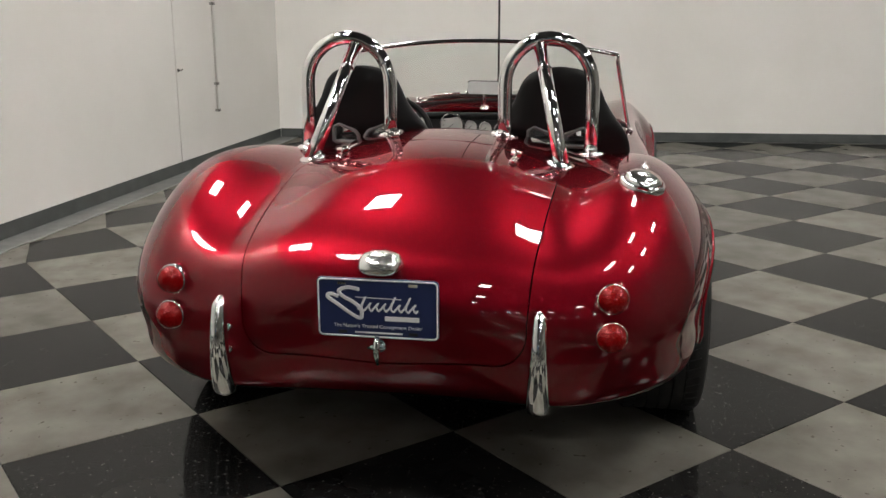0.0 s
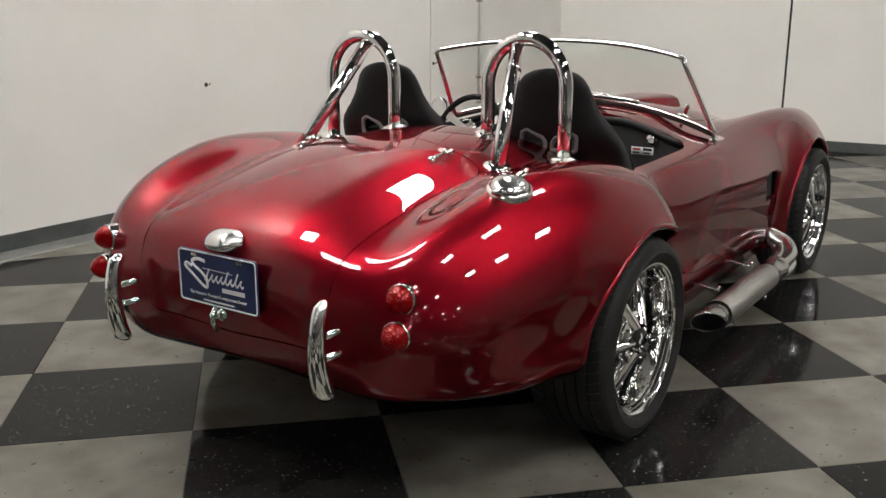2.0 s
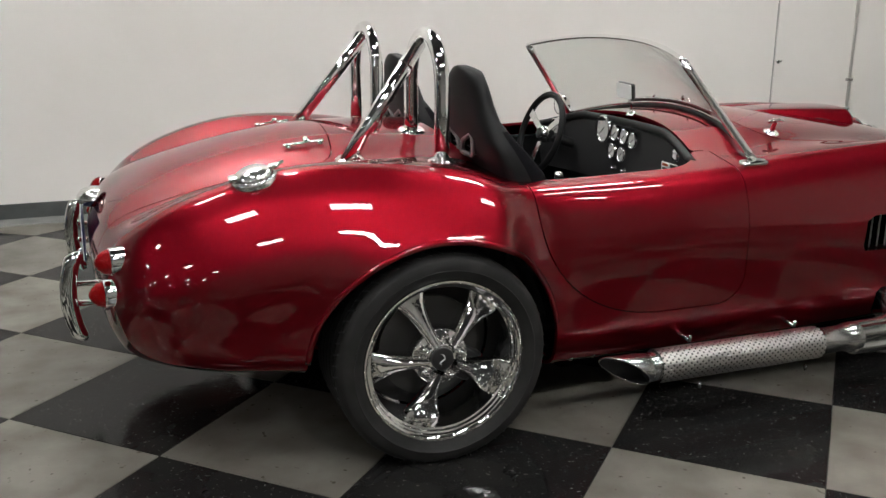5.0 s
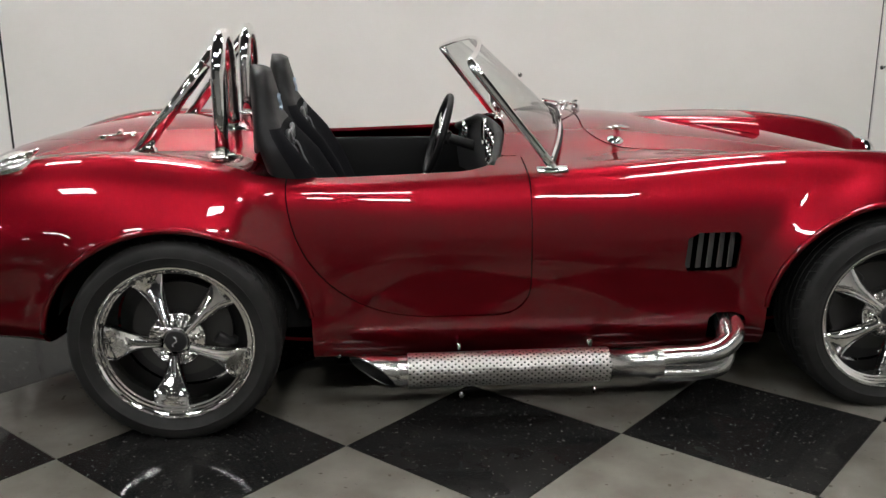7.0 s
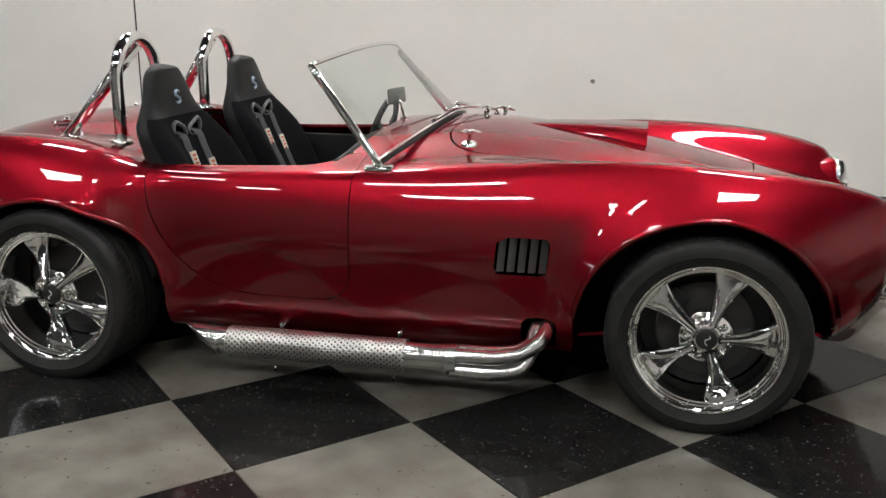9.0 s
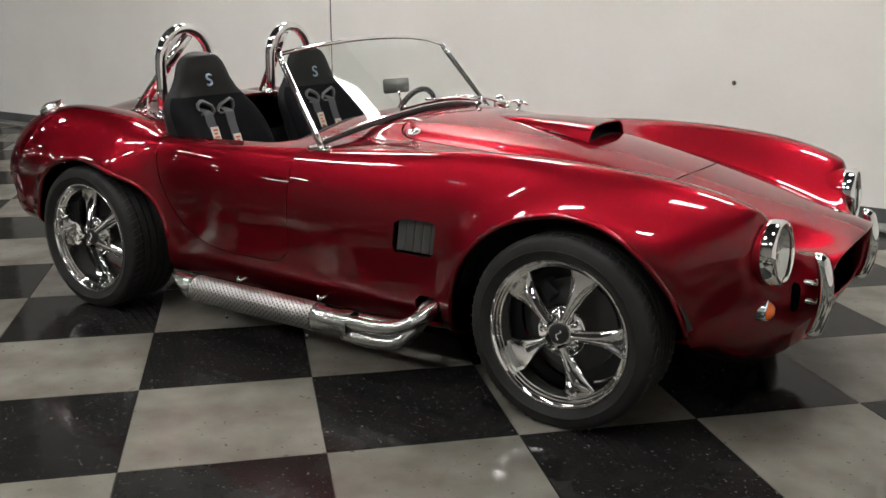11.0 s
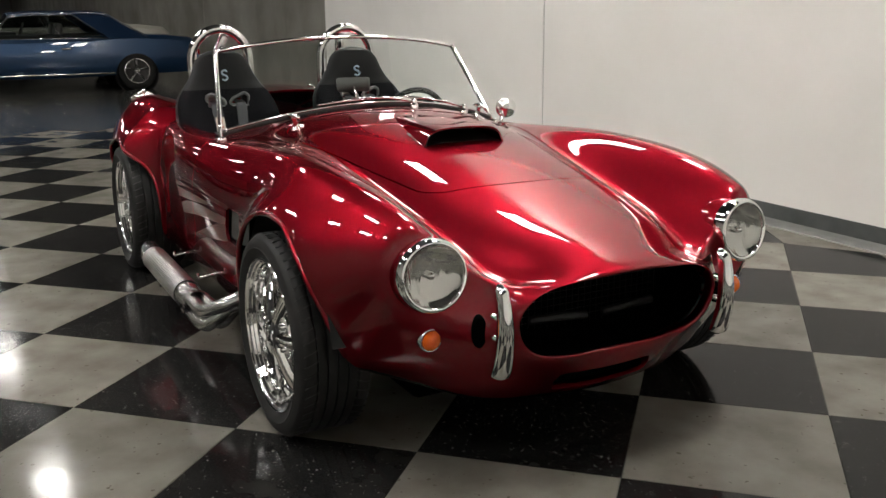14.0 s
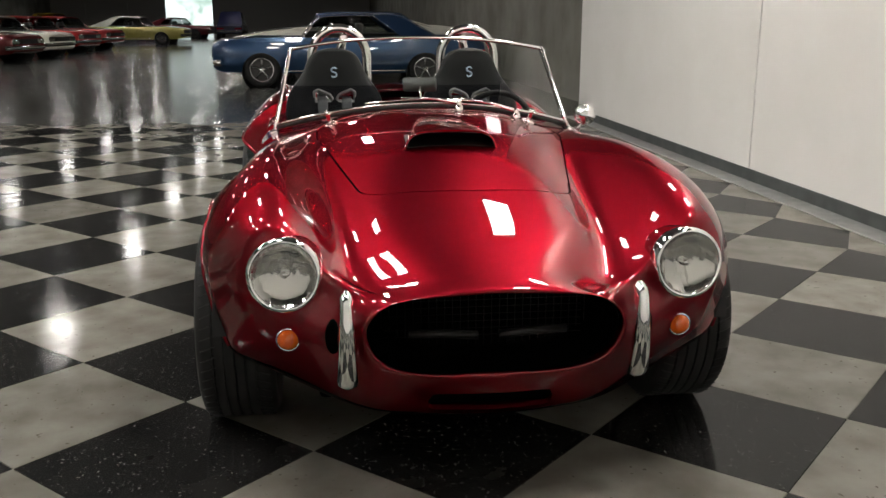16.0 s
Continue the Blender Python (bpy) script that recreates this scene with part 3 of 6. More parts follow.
def f_arch(p):
    d = np.full(p.shape[:-1], 9.0)
    for c, r, ahead, behind in ((RW, ARCH_R, 0.408, 0.392), (FW, ARCH_F, 0.385, 0.42)):
        dx, dz = p[..., 0] - c.x, p[..., 2] - c.z
        a = np.where(dx > 0, ahead, behind)
        e = np.hypot(dx * r / a, dz) - r
        low = np.maximum(np.abs(dx) - a, dz)
        d = np.minimum(d, np.maximum(np.minimum(e, low), 0.49 - np.abs(p[..., 1])))
    return d


def f_cockpit(p):
    x, y = p[..., 0], np.abs(p[..., 1])
    back = -0.95 + 0.08 * (y / 0.6) ** 2
    front = -0.148 + 0.10 * np.clip(1 - (y / 0.62) ** 2, 0, 1)
    mid, half = (back + front) / 2, (front - back) / 2
    d = soft_box(x - mid, y, 0, 0, half, 0.615, 0.13)
    return np.maximum(d, 0.5 - p[..., 2])


def f_hood(p):
    x, y = p[..., 0], np.abs(p[..., 1] - 0.012)
    half = 0.472 - 0.195 * np.clip(x - 0.52, 0.0, 0.9)
    front = 1.312 - 0.04 * (y / 0.30) ** 2
    back = 0.235 - 0.06 * (y / 0.45) ** 2
    d = soft_box(x - (front + back) / 2, y * 0.4 / half, 0, 0, (front - back) / 2, 0.4, np.where(x < 0.7, 0.19, 0.075))
    return np.maximum(d, 0.6 - p[..., 2])


def f_boot(p):
    y = np.abs(p[..., 1])
    x = p[..., 0] - np.clip(0.74 - p[..., 2], 0, 1) * (p[..., 0] < -1.6)
    half = 0.362 + 0.043 * np.clip((x + 2.25) / 0.8, 0, 1)
    back, front = -2.352, -1.35 + 0.045 * (1 - (y / 0.4) ** 2)
    d = soft_box(x - (front + back) / 2, y * 0.4 / half, 0, 0, (front - back) / 2, 0.4, 0.085)
    return np.maximum(d, p[..., 0] + 1.0)


def f_door(p):
    x, z, y = p[..., 0], p[..., 2], np.abs(p[..., 1])
    # long sweeping rear lower corner, small front lower corner
    k = 2.3
    rear = (np.maximum(-0.34 - x, 0) / 0.47) ** k + (np.maximum(0.80 - z, 0) / 0.456) ** k
    d = soft_box(x, z, -0.5, 0.80, 0.455, 0.456, 0.10)
    d = np.where(x < -0.3, (rear ** (1 / k) - 1) * 0.456, d)
    d = np.maximum(d, -0.81 - x)
    return np.maximum(d, 0.5 - y)


def f_vent(p):
    d = soft_box(p[..., 0] + (p[..., 2] - 0.535) * -0.10, p[..., 2], 0.544, 0.535, 0.088, 0.063, 0.016)
    return np.maximum(d, 0.5 - np.abs(p[..., 1]))


def f_chin(p):
    d = soft_box(np.abs(p[..., 1]), p[..., 2], 0, 0.250, 0.172, 0.030, 0.02)
    return np.maximum(d, 1.62 - p[..., 0])


def f_pipe(p):
    """Hole in the right sill for the exhaust headers."""
    d = soft_box(p[..., 0], p[..., 2], 0.605, 0.275, 0.06, 0.055, 0.03)
    return np.maximum(d, p[..., 1] + 0.5)


STEP_U, STEP_V = 10, 10
U_LIN = np.linspace(0, NS - 1, (NS - 1) * STEP_U + 1)
V_LIN = np.linspace(0, NL - 1, (NL - 1) * STEP_V + 1)
V_ALL = np.concatenate([-V_LIN[:0:-1], V_LIN])


def shell(keep, lip=0.012, window=None):
    """The body's skin where keep(p) > 0: the grid's edge is drawn onto keep = 0, and turned in by lip."""
    V, U = np.meshgrid(V_ALL, U_LIN, indexing="ij")
    V, U = V.copy(), U.copy()
    F = keep(body_at(V, U))
    snap = np.zeros(F.shape, bool)
    for ax in (0, 1):
        a = F[:-1] if ax == 0 else F[:, :-1]
        b = F[1:] if ax == 0 else F[:, 1:]
        cross = (a > 0) != (b > 0)
        first = cross & (np.abs(a) <= np.abs(b))
        second = cross & ~first
        if ax == 0:
            snap[:-1] |= first
            snap[1:] |= second
        else:
            snap[:, :-1] |= first
            snap[:, 1:] |= second
    I, J = np.nonzero(snap)
    v, u = V[I, J], U[I, J]
    h = 0.02
    v0, u0 = v.copy(), u.copy()
    for _ in range(6):
        f = keep(body_at(v, u))
        gv = (keep(body_at(v + h, u)) - keep(body_at(v - h, u))) / (2 * h)
        gu = (keep(body_at(v, u + h)) - keep(body_at(v, u - h))) / (2 * h)
        g = gv * gv + gu * gu + 1e-9
        v = np.clip(v - f * gv / g, v0 - 0.075, v0 + 0.075)
        u = np.clip(u - f * gu / g, u0 - 0.075, u0 + 0.075)
    ok = np.sign(v) * np.sign(v0) >= 0
    V[I, J], U[I, J] = np.where(ok, v, v0), np.clip(np.where(ok, u, u0), 0, NS - 1)
    P = body_at(V, U)
    out = (F > 0) | snap
    bm = bmesh.new()
    vs = {}
    n, m = F.shape
    good = out[:-1, :-1] & out[1:, :-1] & out[1:, 1:] & out[:-1, 1:]
    # a cell must hold at least one true outside corner or lie wholly on the line
    core = (F > 0) & ~snap
    near = core[:-1, :-1] | core[1:, :-1] | core[1:, 1:] | core[:-1, 1:]
    mid = keep(P[:-1, :-1] * 0.25 + P[1:, :-1] * 0.25 + P[1:, 1:] * 0.25 + P[:-1, 1:] * 0.25) > 0
    for i, j in zip(*np.nonzero(good & (near | mid))):
        q = []
        for a, b in ((i, j), (i, j + 1), (i + 1, j + 1), (i + 1, j)):
            if (a, b) not in vs:
                vs[a, b] = bm.verts.new(P[a, b])
            q.append(vs[a, b])
        bm.faces.new(q)
    # half cells cut by the line: triangles
    for i, j in zip(*np.nonzero(~good & near)):
        q = [(a, b) for a, b in ((i, j), (i, j + 1), (i + 1, j + 1), (i + 1, j)) if out[a, b]]
        if len(q) == 3:
            for k in q:
                if k not in vs:
                    vs[k] = bm.verts.new(P[k])
            bm.faces.new([vs[k] for k in q])
    tail = [vs[a, 0] for a in range(n) if (a, 0) in vs]
    if len(tail) == n:
        bm.faces.new(tail[:-1] if (tail[0].co - tail[-1].co).length < 1e-6 else tail)
    bmesh.ops.remove_doubles(bm, verts=bm.verts, dist=1e-5)
    bmesh.ops.recalc_face_normals(bm, faces=bm.faces)
    if lip:
        bm.normal_update()
        rim = [e for e in bm.edges if len(e.link_faces) == 1]
        normal = {w: w.normal.copy() for e in rim for w in e.verts}
        r = bmesh.ops.extrude_edge_only(bm, edges=rim)
        new_v = [w for w in r["geom"] if isinstance(w, bmesh.types.BMVert)]
        tree = {tuple(round(c, 5) for c in w.co): nn for w, nn in normal.items()}
        for w in new_v:
            nn = tree.get(tuple(round(c, 5) for c in w.co))
            if nn:
                w.co -= nn * lip
    return bm


GAP = 0.0016
roadster = thing("roadster", "glossy candy red open two-seat roadster with chrome roll bars", "car")


def f_body(p):
    d = np.minimum.reduce([f_arch(p), f_cockpit(p), f_vent(p), f_chin(p), f_pipe(p)])
    return np.minimum.reduce([d, f_hood(p) - GAP * 2.6, f_boot(p) - GAP, f_door(p) - GAP])


def panel(f):
    return lambda p: np.minimum(-f(p) - GAP, f_cockpit(p))


body = sharp(part("body", shell(f_body), PAINT, roadster), 50)
hood = sharp(part("hood", shell(panel(f_hood)), PAINT, roadster), 50)
boot = sharp(part("boot_lid", shell(panel(f_boot)), PAINT, roadster), 50)
for s in (1, -1):
    sharp(part("door", shell(lambda p, s=s: np.minimum(panel(f_door)(p), -s * p[..., 1] - 0.3)), PAINT, roadster), 50)


# ---- more materials for the roadster ----
LENS_RED = node_mat("red_lens", (0.24, 0.0009, 0.002), 0.05, 0.25)
bump(LENS_RED, 150, 0.7, 0.004, 1.0)
bsdf(LENS_RED).inputs["Specular IOR Level"].default_value = 0.3
LENS_AMBER = node_mat("amber_lens", (0.92, 0.13, 0.006), 0.08, 0.0, 1.0)
bump(LENS_AMBER, 70, 0.35, 0.004)
GLASS = bpy.data.materials.new("clear_glass")
GLASS.use_nodes = True
gt = GLASS.node_tree
gt.nodes.remove(gt.nodes["Principled BSDF"])
see, gloss, mixg = gt.nodes.new("ShaderNodeBsdfTransparent"), gt.nodes.new("ShaderNodeBsdfGlossy"), gt.nodes.new("ShaderNodeMixShader")
see.inputs["Color"].default_value = (0.90, 0.935, 0.915, 1)
gloss.inputs["Roughness"].default_value = 0.02
gt.links.new(schlick(gt, 0.07).outputs[0], mixg.inputs[0])
gt.links.new(see.outputs[0], mixg.inputs[1])
gt.links.new(gloss.outputs[0], mixg.inputs[2])
gt.links.new(mixg.outputs[0], gt.nodes["Material Output"].inputs["Surface"])
HEADGLASS = node_mat("fluted_lamp_glass", (0.30, 0.31, 0.29), 0.05)
bsdf(HEADGLASS).inputs["Alpha"].default_value = 0.15
bump(HEADGLASS, 30, 0.5, 0.006, 2, (0.3, 2.5, 0.4))
REFLECTOR = node_mat("lamp_reflector", (0.72, 0.72, 0.69), 0.10, 1.0)
bump(REFLECTOR, 22, 0.5, 0.006, 2, (0.3, 2.5, 0.6))
NAVY = node_mat("navy_plate", (0.012, 0.022, 0.085), 0.35)
noise_mix(NAVY, (0.010, 0.019, 0.075), (0.015, 0.026, 0.095), 8)
WHITE = node_mat("white_print", (0.78, 0.78, 0.78), 0.5)
CASE = node_mat("dark_mirror_case", (0.045, 0.047, 0.043), 0.35)
SLOT = node_mat("grey_plastic", (0.12, 0.12, 0.12), 0.35)
STRAP = node_mat("grey_webbing", (0.055, 0.057, 0.062), 0.8)
bump(STRAP, 500, 0.5)
PATCH = node_mat("cream_label", (0.62, 0.56, 0.48), 0.7)
ORANGE = node_mat("orange_print", (0.55, 0.10, 0.04), 0.7)
LOGO = node_mat("pale_blue_thread", (0.34, 0.42, 0.52), 0.8)
DASH = node_mat("black_dash_vinyl", (0.026, 0.026, 0.027), 0.55)
bump(DASH, 450, 0.25)
DIAL = node_mat("white_dial", (0.62, 0.61, 0.57), 0.45)
LOUVRE = node_mat("grey_louvre", (0.14, 0.14, 0.135), 0.4, 0.5)
SHIELD = node_mat("perforated_steel", (0.5, 0.49, 0.47), 0.3, 1.0)
# mirror's reflection of the white wall, put into a pale base colour
MIRRORED_WHITE = node_mat("painted_mirror_reflection", (0.85, 0.85, 0.83), 0.3, 0.1)
SATIN = node_mat("satin_chrome", (0.78, 0.78, 0.76), 0.2, 1.0)
DISC = node_mat("brake_disc", (0.06, 0.058, 0.055), 0.5, 0.6)


def cut(ob, *cutters):
    """Takes the cutters' volumes out of a mesh object."""
    for bm in cutters:
        me = bpy.data.meshes.new("cutter")
        bm.to_mesh(me)
        bm.free()
        tool = new("cutter", me)
        mod = ob.modifiers.new("cut", "BOOLEAN")
        mod.object, mod.operation, mod.solver = tool, "DIFFERENCE", "EXACT"
        bpy.context.view_layer.update()
        done = bpy.data.meshes.new_from_object(ob.evaluated_get(bpy.context.evaluated_depsgraph_get()))
        ob.modifiers.clear()
        old = ob.data
        ob.data = done
        bpy.data.meshes.remove(old)
        bpy.data.objects.remove(tool)
        bpy.data.meshes.remove(me)
    return ob


def find_top(x, y):
    """The body's height and normal over a point of the plan (right half mirrored)."""
    if "p" not in FIND_CACHE:
        VV, UU = np.meshgrid(np.linspace(0, 5.5, 221), np.linspace(2, NS - 3, 361), indexing="ij")
        FIND_CACHE["p"] = body_at(VV, UU)
    P = FIND_CACHE["p"]
    d = (P[..., 0] - x) ** 2 + (np.abs(P[..., 1]) - abs(y)) ** 2
    i, j = np.unravel_index(np.argmin(d), d.shape)
    a, b = P[min(i + 1, 220), j] - P[max(i - 1, 0), j], P[i, min(j + 1, 360)] - P[i, max(j - 1, 0)]
    n = Vector(np.cross(a, b)).normalized()
    if n.z < 0:
        n = -n
    if y > 0:
        n.y = -n.y
    return P[i, j][2], n


FIND_CACHE = {}


def on_body(x, y, lift=0.0, turn=0.0):
    """A pose standing on the body at a point of the plan, its z along the normal."""
    z, n = find_top(x, y)
    q = n.to_track_quat("Z", "Y").to_matrix()
    xa = Vector((1, 0, 0))
    xa = (xa - n * xa.dot(n)).normalized()
    ya = n.cross(xa)
    R = Matrix((xa, ya, n)).transposed().to_4x4()
    return Matrix.Translation(Vector((x, y, z)) + n * lift) @ R @ Matrix.Rotation(radians(turn), 4, "Z")


# ---- wheels ----


def make_wheel(width, dish, hub_out):
    """A wheel about the y axis with its face towards +y; y = 0 is the tyre's middle."""
    w = new("wheel")
    h = width / 2
    prof = [(0.232, -h * 0.8), (0.24, -h * 0.9), (0.262, -h * 1.0), (0.285, -h * 1.03), (0.302, -h * 0.98), (0.312, -h * 0.88)]
    n = 6
    for k in range(n):
        a, b = -h * 0.84 + k * h * 1.68 / n, -h * 0.84 + (k + 1) * h * 1.68 / n
        prof += [(0.3165, a + 0.003), (0.318, (a + b) / 2), (0.3165, b - 0.003)]
        if k < n - 1:
            prof += [(0.309, b - 0.0022), (0.309, b + 0.0022)]
    prof += [(0.312, h * 0.88), (0.304, h * 0.97), (0.300, h * 0.985), (0.298, h * 0.992), (0.285, h * 1.03), (0.2745, h * 1.036), (0.273, h * 1.05), (0.2705, h * 1.036), (0.262, h * 1.0), (0.246, h * 0.93), (0.243, h * 0.90), (0.236, h * 0.8)]
    tyre = sharp(part("tyre", revolve(prof, 96), RUBBER, w, "black low-profile rubber tyre"), 35)
    # shallow cross cuts round both shoulders
    bmx = []
    for k in range(60):
        for s in (1, -1):
            b = box(-0.002, 0.002, -0.022, 0.022, 0.3155, 0.3186)
            moved(b, Matrix.Rotation(2 * math.pi * (k + 0.25 * s) / 60, 4, "Y") @ Matrix.Translation((0, s * h * 0.7, 0)) @ Matrix.Rotation(radians(20 * s), 4, "Z"))
            bmx.append(b)
    tagged(part("tread_cut", join(*bmx), BLACK, tyre, smooth=False), kind="stuff")
    face = h * 0.86
    lip = [(0.236, face - 0.02), (0.244, face - 0.004), (0.2445, face + 0.006), (0.241, face + 0.011), (0.2365, face + 0.010), (0.2335, face + 0.003), (0.2285, face + 0.001), (0.2265, face - 0.007), (0.2215, face - 0.009), (0.2195, face - 0.018), (0.2145, face - 0.02), (0.2125, face - dish * 0.75), (0.209, face - dish), (0.207, face - dish - 0.05), (0.214, -h * 0.8), (0.225, -h * 0.84)]
    rim = sharp(part("rim", revolve(lip, 80), WHEEL_CHROME, w, "polished chrome rim"), 50)
    back = face - dish
    # five spokes, each a ridge that widens to the rim with two raised edges
    for k in range(5):
        n = 15
        rows = []
        for i in range(n):
            t = i / (n - 1)
            r = 0.045 + t * 0.166
            half = 0.019 + 0.013 * t + 0.026 * t ** 3
            y0 = hub_out * (1 - t) ** 1.5 + back * (1 - (1 - t) ** 1.5) - 0.006
            flare_end = t ** 3
            row = []
            for c in (-1, -1, -0.94, -0.8, -0.6, -0.35, 0, 0.35, 0.6, 0.8, 0.94, 1, 1):
                lift = 0.027 * (1 - c * c) ** 0.8 * (1 - 0.75 * flare_end) + 0.006 * flare_end * (c * c - 0.5)
                row.append((c * half, y0 + lift, r))
            row[0] = (row[0][0], y0 - 0.03, r)
            row[-1] = (row[-1][0], y0 - 0.03, r)
            rows.append(row)
        b = grid_mesh(np.array(rows))
        bmesh.ops.recalc_face_normals(b, faces=b.faces)
        moved(b, Matrix.Rotation(2 * math.pi * k / 5, 4, "Y"))
        part("spoke", b, WHEEL_CHROME, w)
    part("hub", revolve([(0.0, hub_out + 0.004), (0.04, hub_out + 0.004), (0.046, hub_out + 0.002), (0.048, hub_out - 0.006), (0.080, hub_out - 0.009), (0.085, hub_out - 0.014), (0.086, hub_out - 0.05), (0.0, hub_out - 0.06)], 48), WHEEL_CHROME, w)
    cap = sharp(part("centre_cap", revolve([(0.0, hub_out + 0.016), (0.028, hub_out + 0.015), (0.033, hub_out + 0.012), (0.035, hub_out + 0.002)], 32), BLACK, w, "black centre cap with a pale emblem"))
    bar = [(-0.003, 0.016), (-0.009, 0.011), (-0.003, 0.004), (0.004, -0.002), (0.0, -0.012), (-0.008, -0.016)]
    part("emblem", tube([(x, hub_out + 0.0165, z) for x, z in bar], 0.0032, 8, flat=0.3), WHITE, cap)
    for k in range(5):
        a = 2 * math.pi * (k + 0.5) / 5
        b = moved(revolve([(0.0, 0.013), (0.008, 0.011), (0.0105, 0.005), (0.0105, -0.003), (0.015, -0.005)], 12), Matrix.Translation((0.062 * math.sin(a), hub_out - 0.004, 0.062 * math.cos(a))))
        part("lug_nut", b, WHEEL_CHROME, w)
    part("backing_plate", revolve([(0.0, -h * 0.62), (0.208, -h * 0.62)], 40), BLACK, w, "dark brake backing plate")
    part("brake_disc", revolve([(0.05, -0.02), (0.155, -0.02), (0.155, -0.04), (0.05, -0.04)], 40), DISC, w, "grey steel brake disc", smooth=False)
    part("caliper", moved(box(-0.05, 0.05, -0.06, 0.0, 0.10, 0.17, 0.012), Matrix.Rotation(radians(70), 4, "Y")), BLACK, w)
    w.parent = roadster
    return w


WHEELS = ((make_wheel(0.265, 0.075, 0.088), RW, 0.735), (make_wheel(0.225, 0.045, 0.078), FW, 0.712))
for w, c, y in WHEELS:
    for s in (1, -1):
        m = pose(c.x, -s * y, c.z, 0, 0, 180 if s > 0 else 0) @ Matrix.Rotation(radians(169 if c is RW else -19), 4, "Y")
        if s > 0:
            w.matrix_basis = m
        else:
            copy_thing(w, m)

# black wheel housings and underside
for c, r in ((RW, 0.375), (FW, 0.41)):
    for s in (1, -1):
        P = np.zeros((25, 4, 3))
        for i in range(25):
            a = radians(10 + 160 * i / 24)
            for j, (rr, y) in enumerate(((0.02, 0.5), (r, 0.5), (r, 0.70), (r - 0.006, 0.76))):
                P[i, j] = (c.x + rr * math.cos(a), s * y, c.z + rr * math.sin(a))
        part("wheel_housing", grid_mesh(P), RUBBER, roadster, "black wheel housing")
# rolled lips round the wheel openings
VV, UU = np.meshgrid(np.linspace(2.5, NL - 1.5, 200), np.linspace(0, NS - 1, 600), indexing="ij")
SIDE = body_at(VV, UU)
for c, r, ahead, behind in ((RW, ARCH_R, 0.408, 0.392), (FW, ARCH_F, 0.385, 0.42)):
    for s in (1, -1):
        run = []
        for a in np.radians(np.linspace(6, 174, 43)):
            x, z = c.x + (ahead if a < math.pi / 2 else behind) * math.cos(a), c.z + r * math.sin(a)
            d = (SIDE[..., 0] - x) ** 2 + (SIDE[..., 2] - z) ** 2 + 9 * (np.abs(SIDE[..., 1]) < 0.55)
            i, j = np.unravel_index(np.argmin(d), d.shape)
            run.append((x, s * (abs(SIDE[i, j][1]) - 0.005), z))
        part("arch_lip", tube(run, 0.010, 12), PAINT, roadster)
# the underside takes the painted shade colour as well
part("underside", join(box(-1.5, 1.45, -0.47, 0.47, 0.145, 0.24, 0.02), box(-0.68, 0.66, -0.66, 0.66, 0.15, 0.2, 0.02)), SHADE_BLACK, roadster, "chassis underside in painted shade black")

# ---- cockpit ----
tub = box(-0.93, 0.02, -0.60, 0.60, 0.27, 0.72)
tub.faces.ensure_lookup_table()
bmesh.ops.delete(tub, geom=[f for f in tub.faces if f.normal.z > 0.9], context="FACES")
cabin = part("cabin_lining", tub, CARPET, roadster, "black carpeted cabin", smooth=False)
part("tunnel", box(-0.92, 0.0, -0.11, 0.11, 0.272, 0.50, 0.04, 4), CARPET, cabin)
for s in (1, -1):
    part("door_lining", box(-0.86, -0.06, min(s * 0.585, s * 0.612), max(s * 0.585, s * 0.612), 0.4, 0.735, 0.008), VINYL, cabin, "black vinyl door lining")

# dashboard: a black face under the scuttle
pts = []
for k in range(33):
    y = -0.57 + 1.14 * k / 32
    x = -0.048 - 0.10 * (y / 0.62) ** 2
    z, _ = find_top(x + 0.012, y)
    pts.append((x - 0.012, y, min(z, 0.868) - 0.02))
P = np.array([[(p[0], p[1], 0.60) for p in pts], [(p[0] - 0.012, p[1], (0.60 + p[2]) / 2) for p in pts], pts])
dash = part("dashboard", grid_mesh(P), DASH, roadster, "black vinyl dashboard with round gauges")
roll = tube([(p[0] - 0.006, p[1], p[2] + 0.004) for p in pts], 0.017, 12)
part("dash_roll", roll, VINYL, dash, "padded black edge roll")


def dash_x(y):
    return -0.060 - 0.10 * (y / 0.62) ** 2 - 0.012


def gauge(y, z, r):
    m = Matrix.Translation((dash_x(y) - 0.003, y, z)) @ Matrix.Rotation(radians(-90), 4, "Y")
    g = part("gauge", moved(revolve([(r * 0.86, 0.0), (r * 0.9, 0.014), (r, 0.012), (r, -0.004)], 32, "Z"), m), CHROME, dash, "chrome gauge ring")
    part("dial", moved(revolve([(0.0, 0.006), (r * 0.88, 0.006)], 32, "Z"), m), DIAL, g, "white gauge dial")
    part("needle", moved(box(-0.0015, 0.0015, -r * 0.2, r * 0.7, 0.0075, 0.009), m @ Matrix.Rotation(radians(40), 4, "Z")), BLACK, g)
    for k in range(9):
        a = radians(-120 + 30 * k)
        part("tick", moved(box(-0.001, 0.001, r * 0.62, r * 0.8, 0.0066, 0.0074), m @ Matrix.Rotation(a, 4, "Z")), BLACK, g, smooth=False)


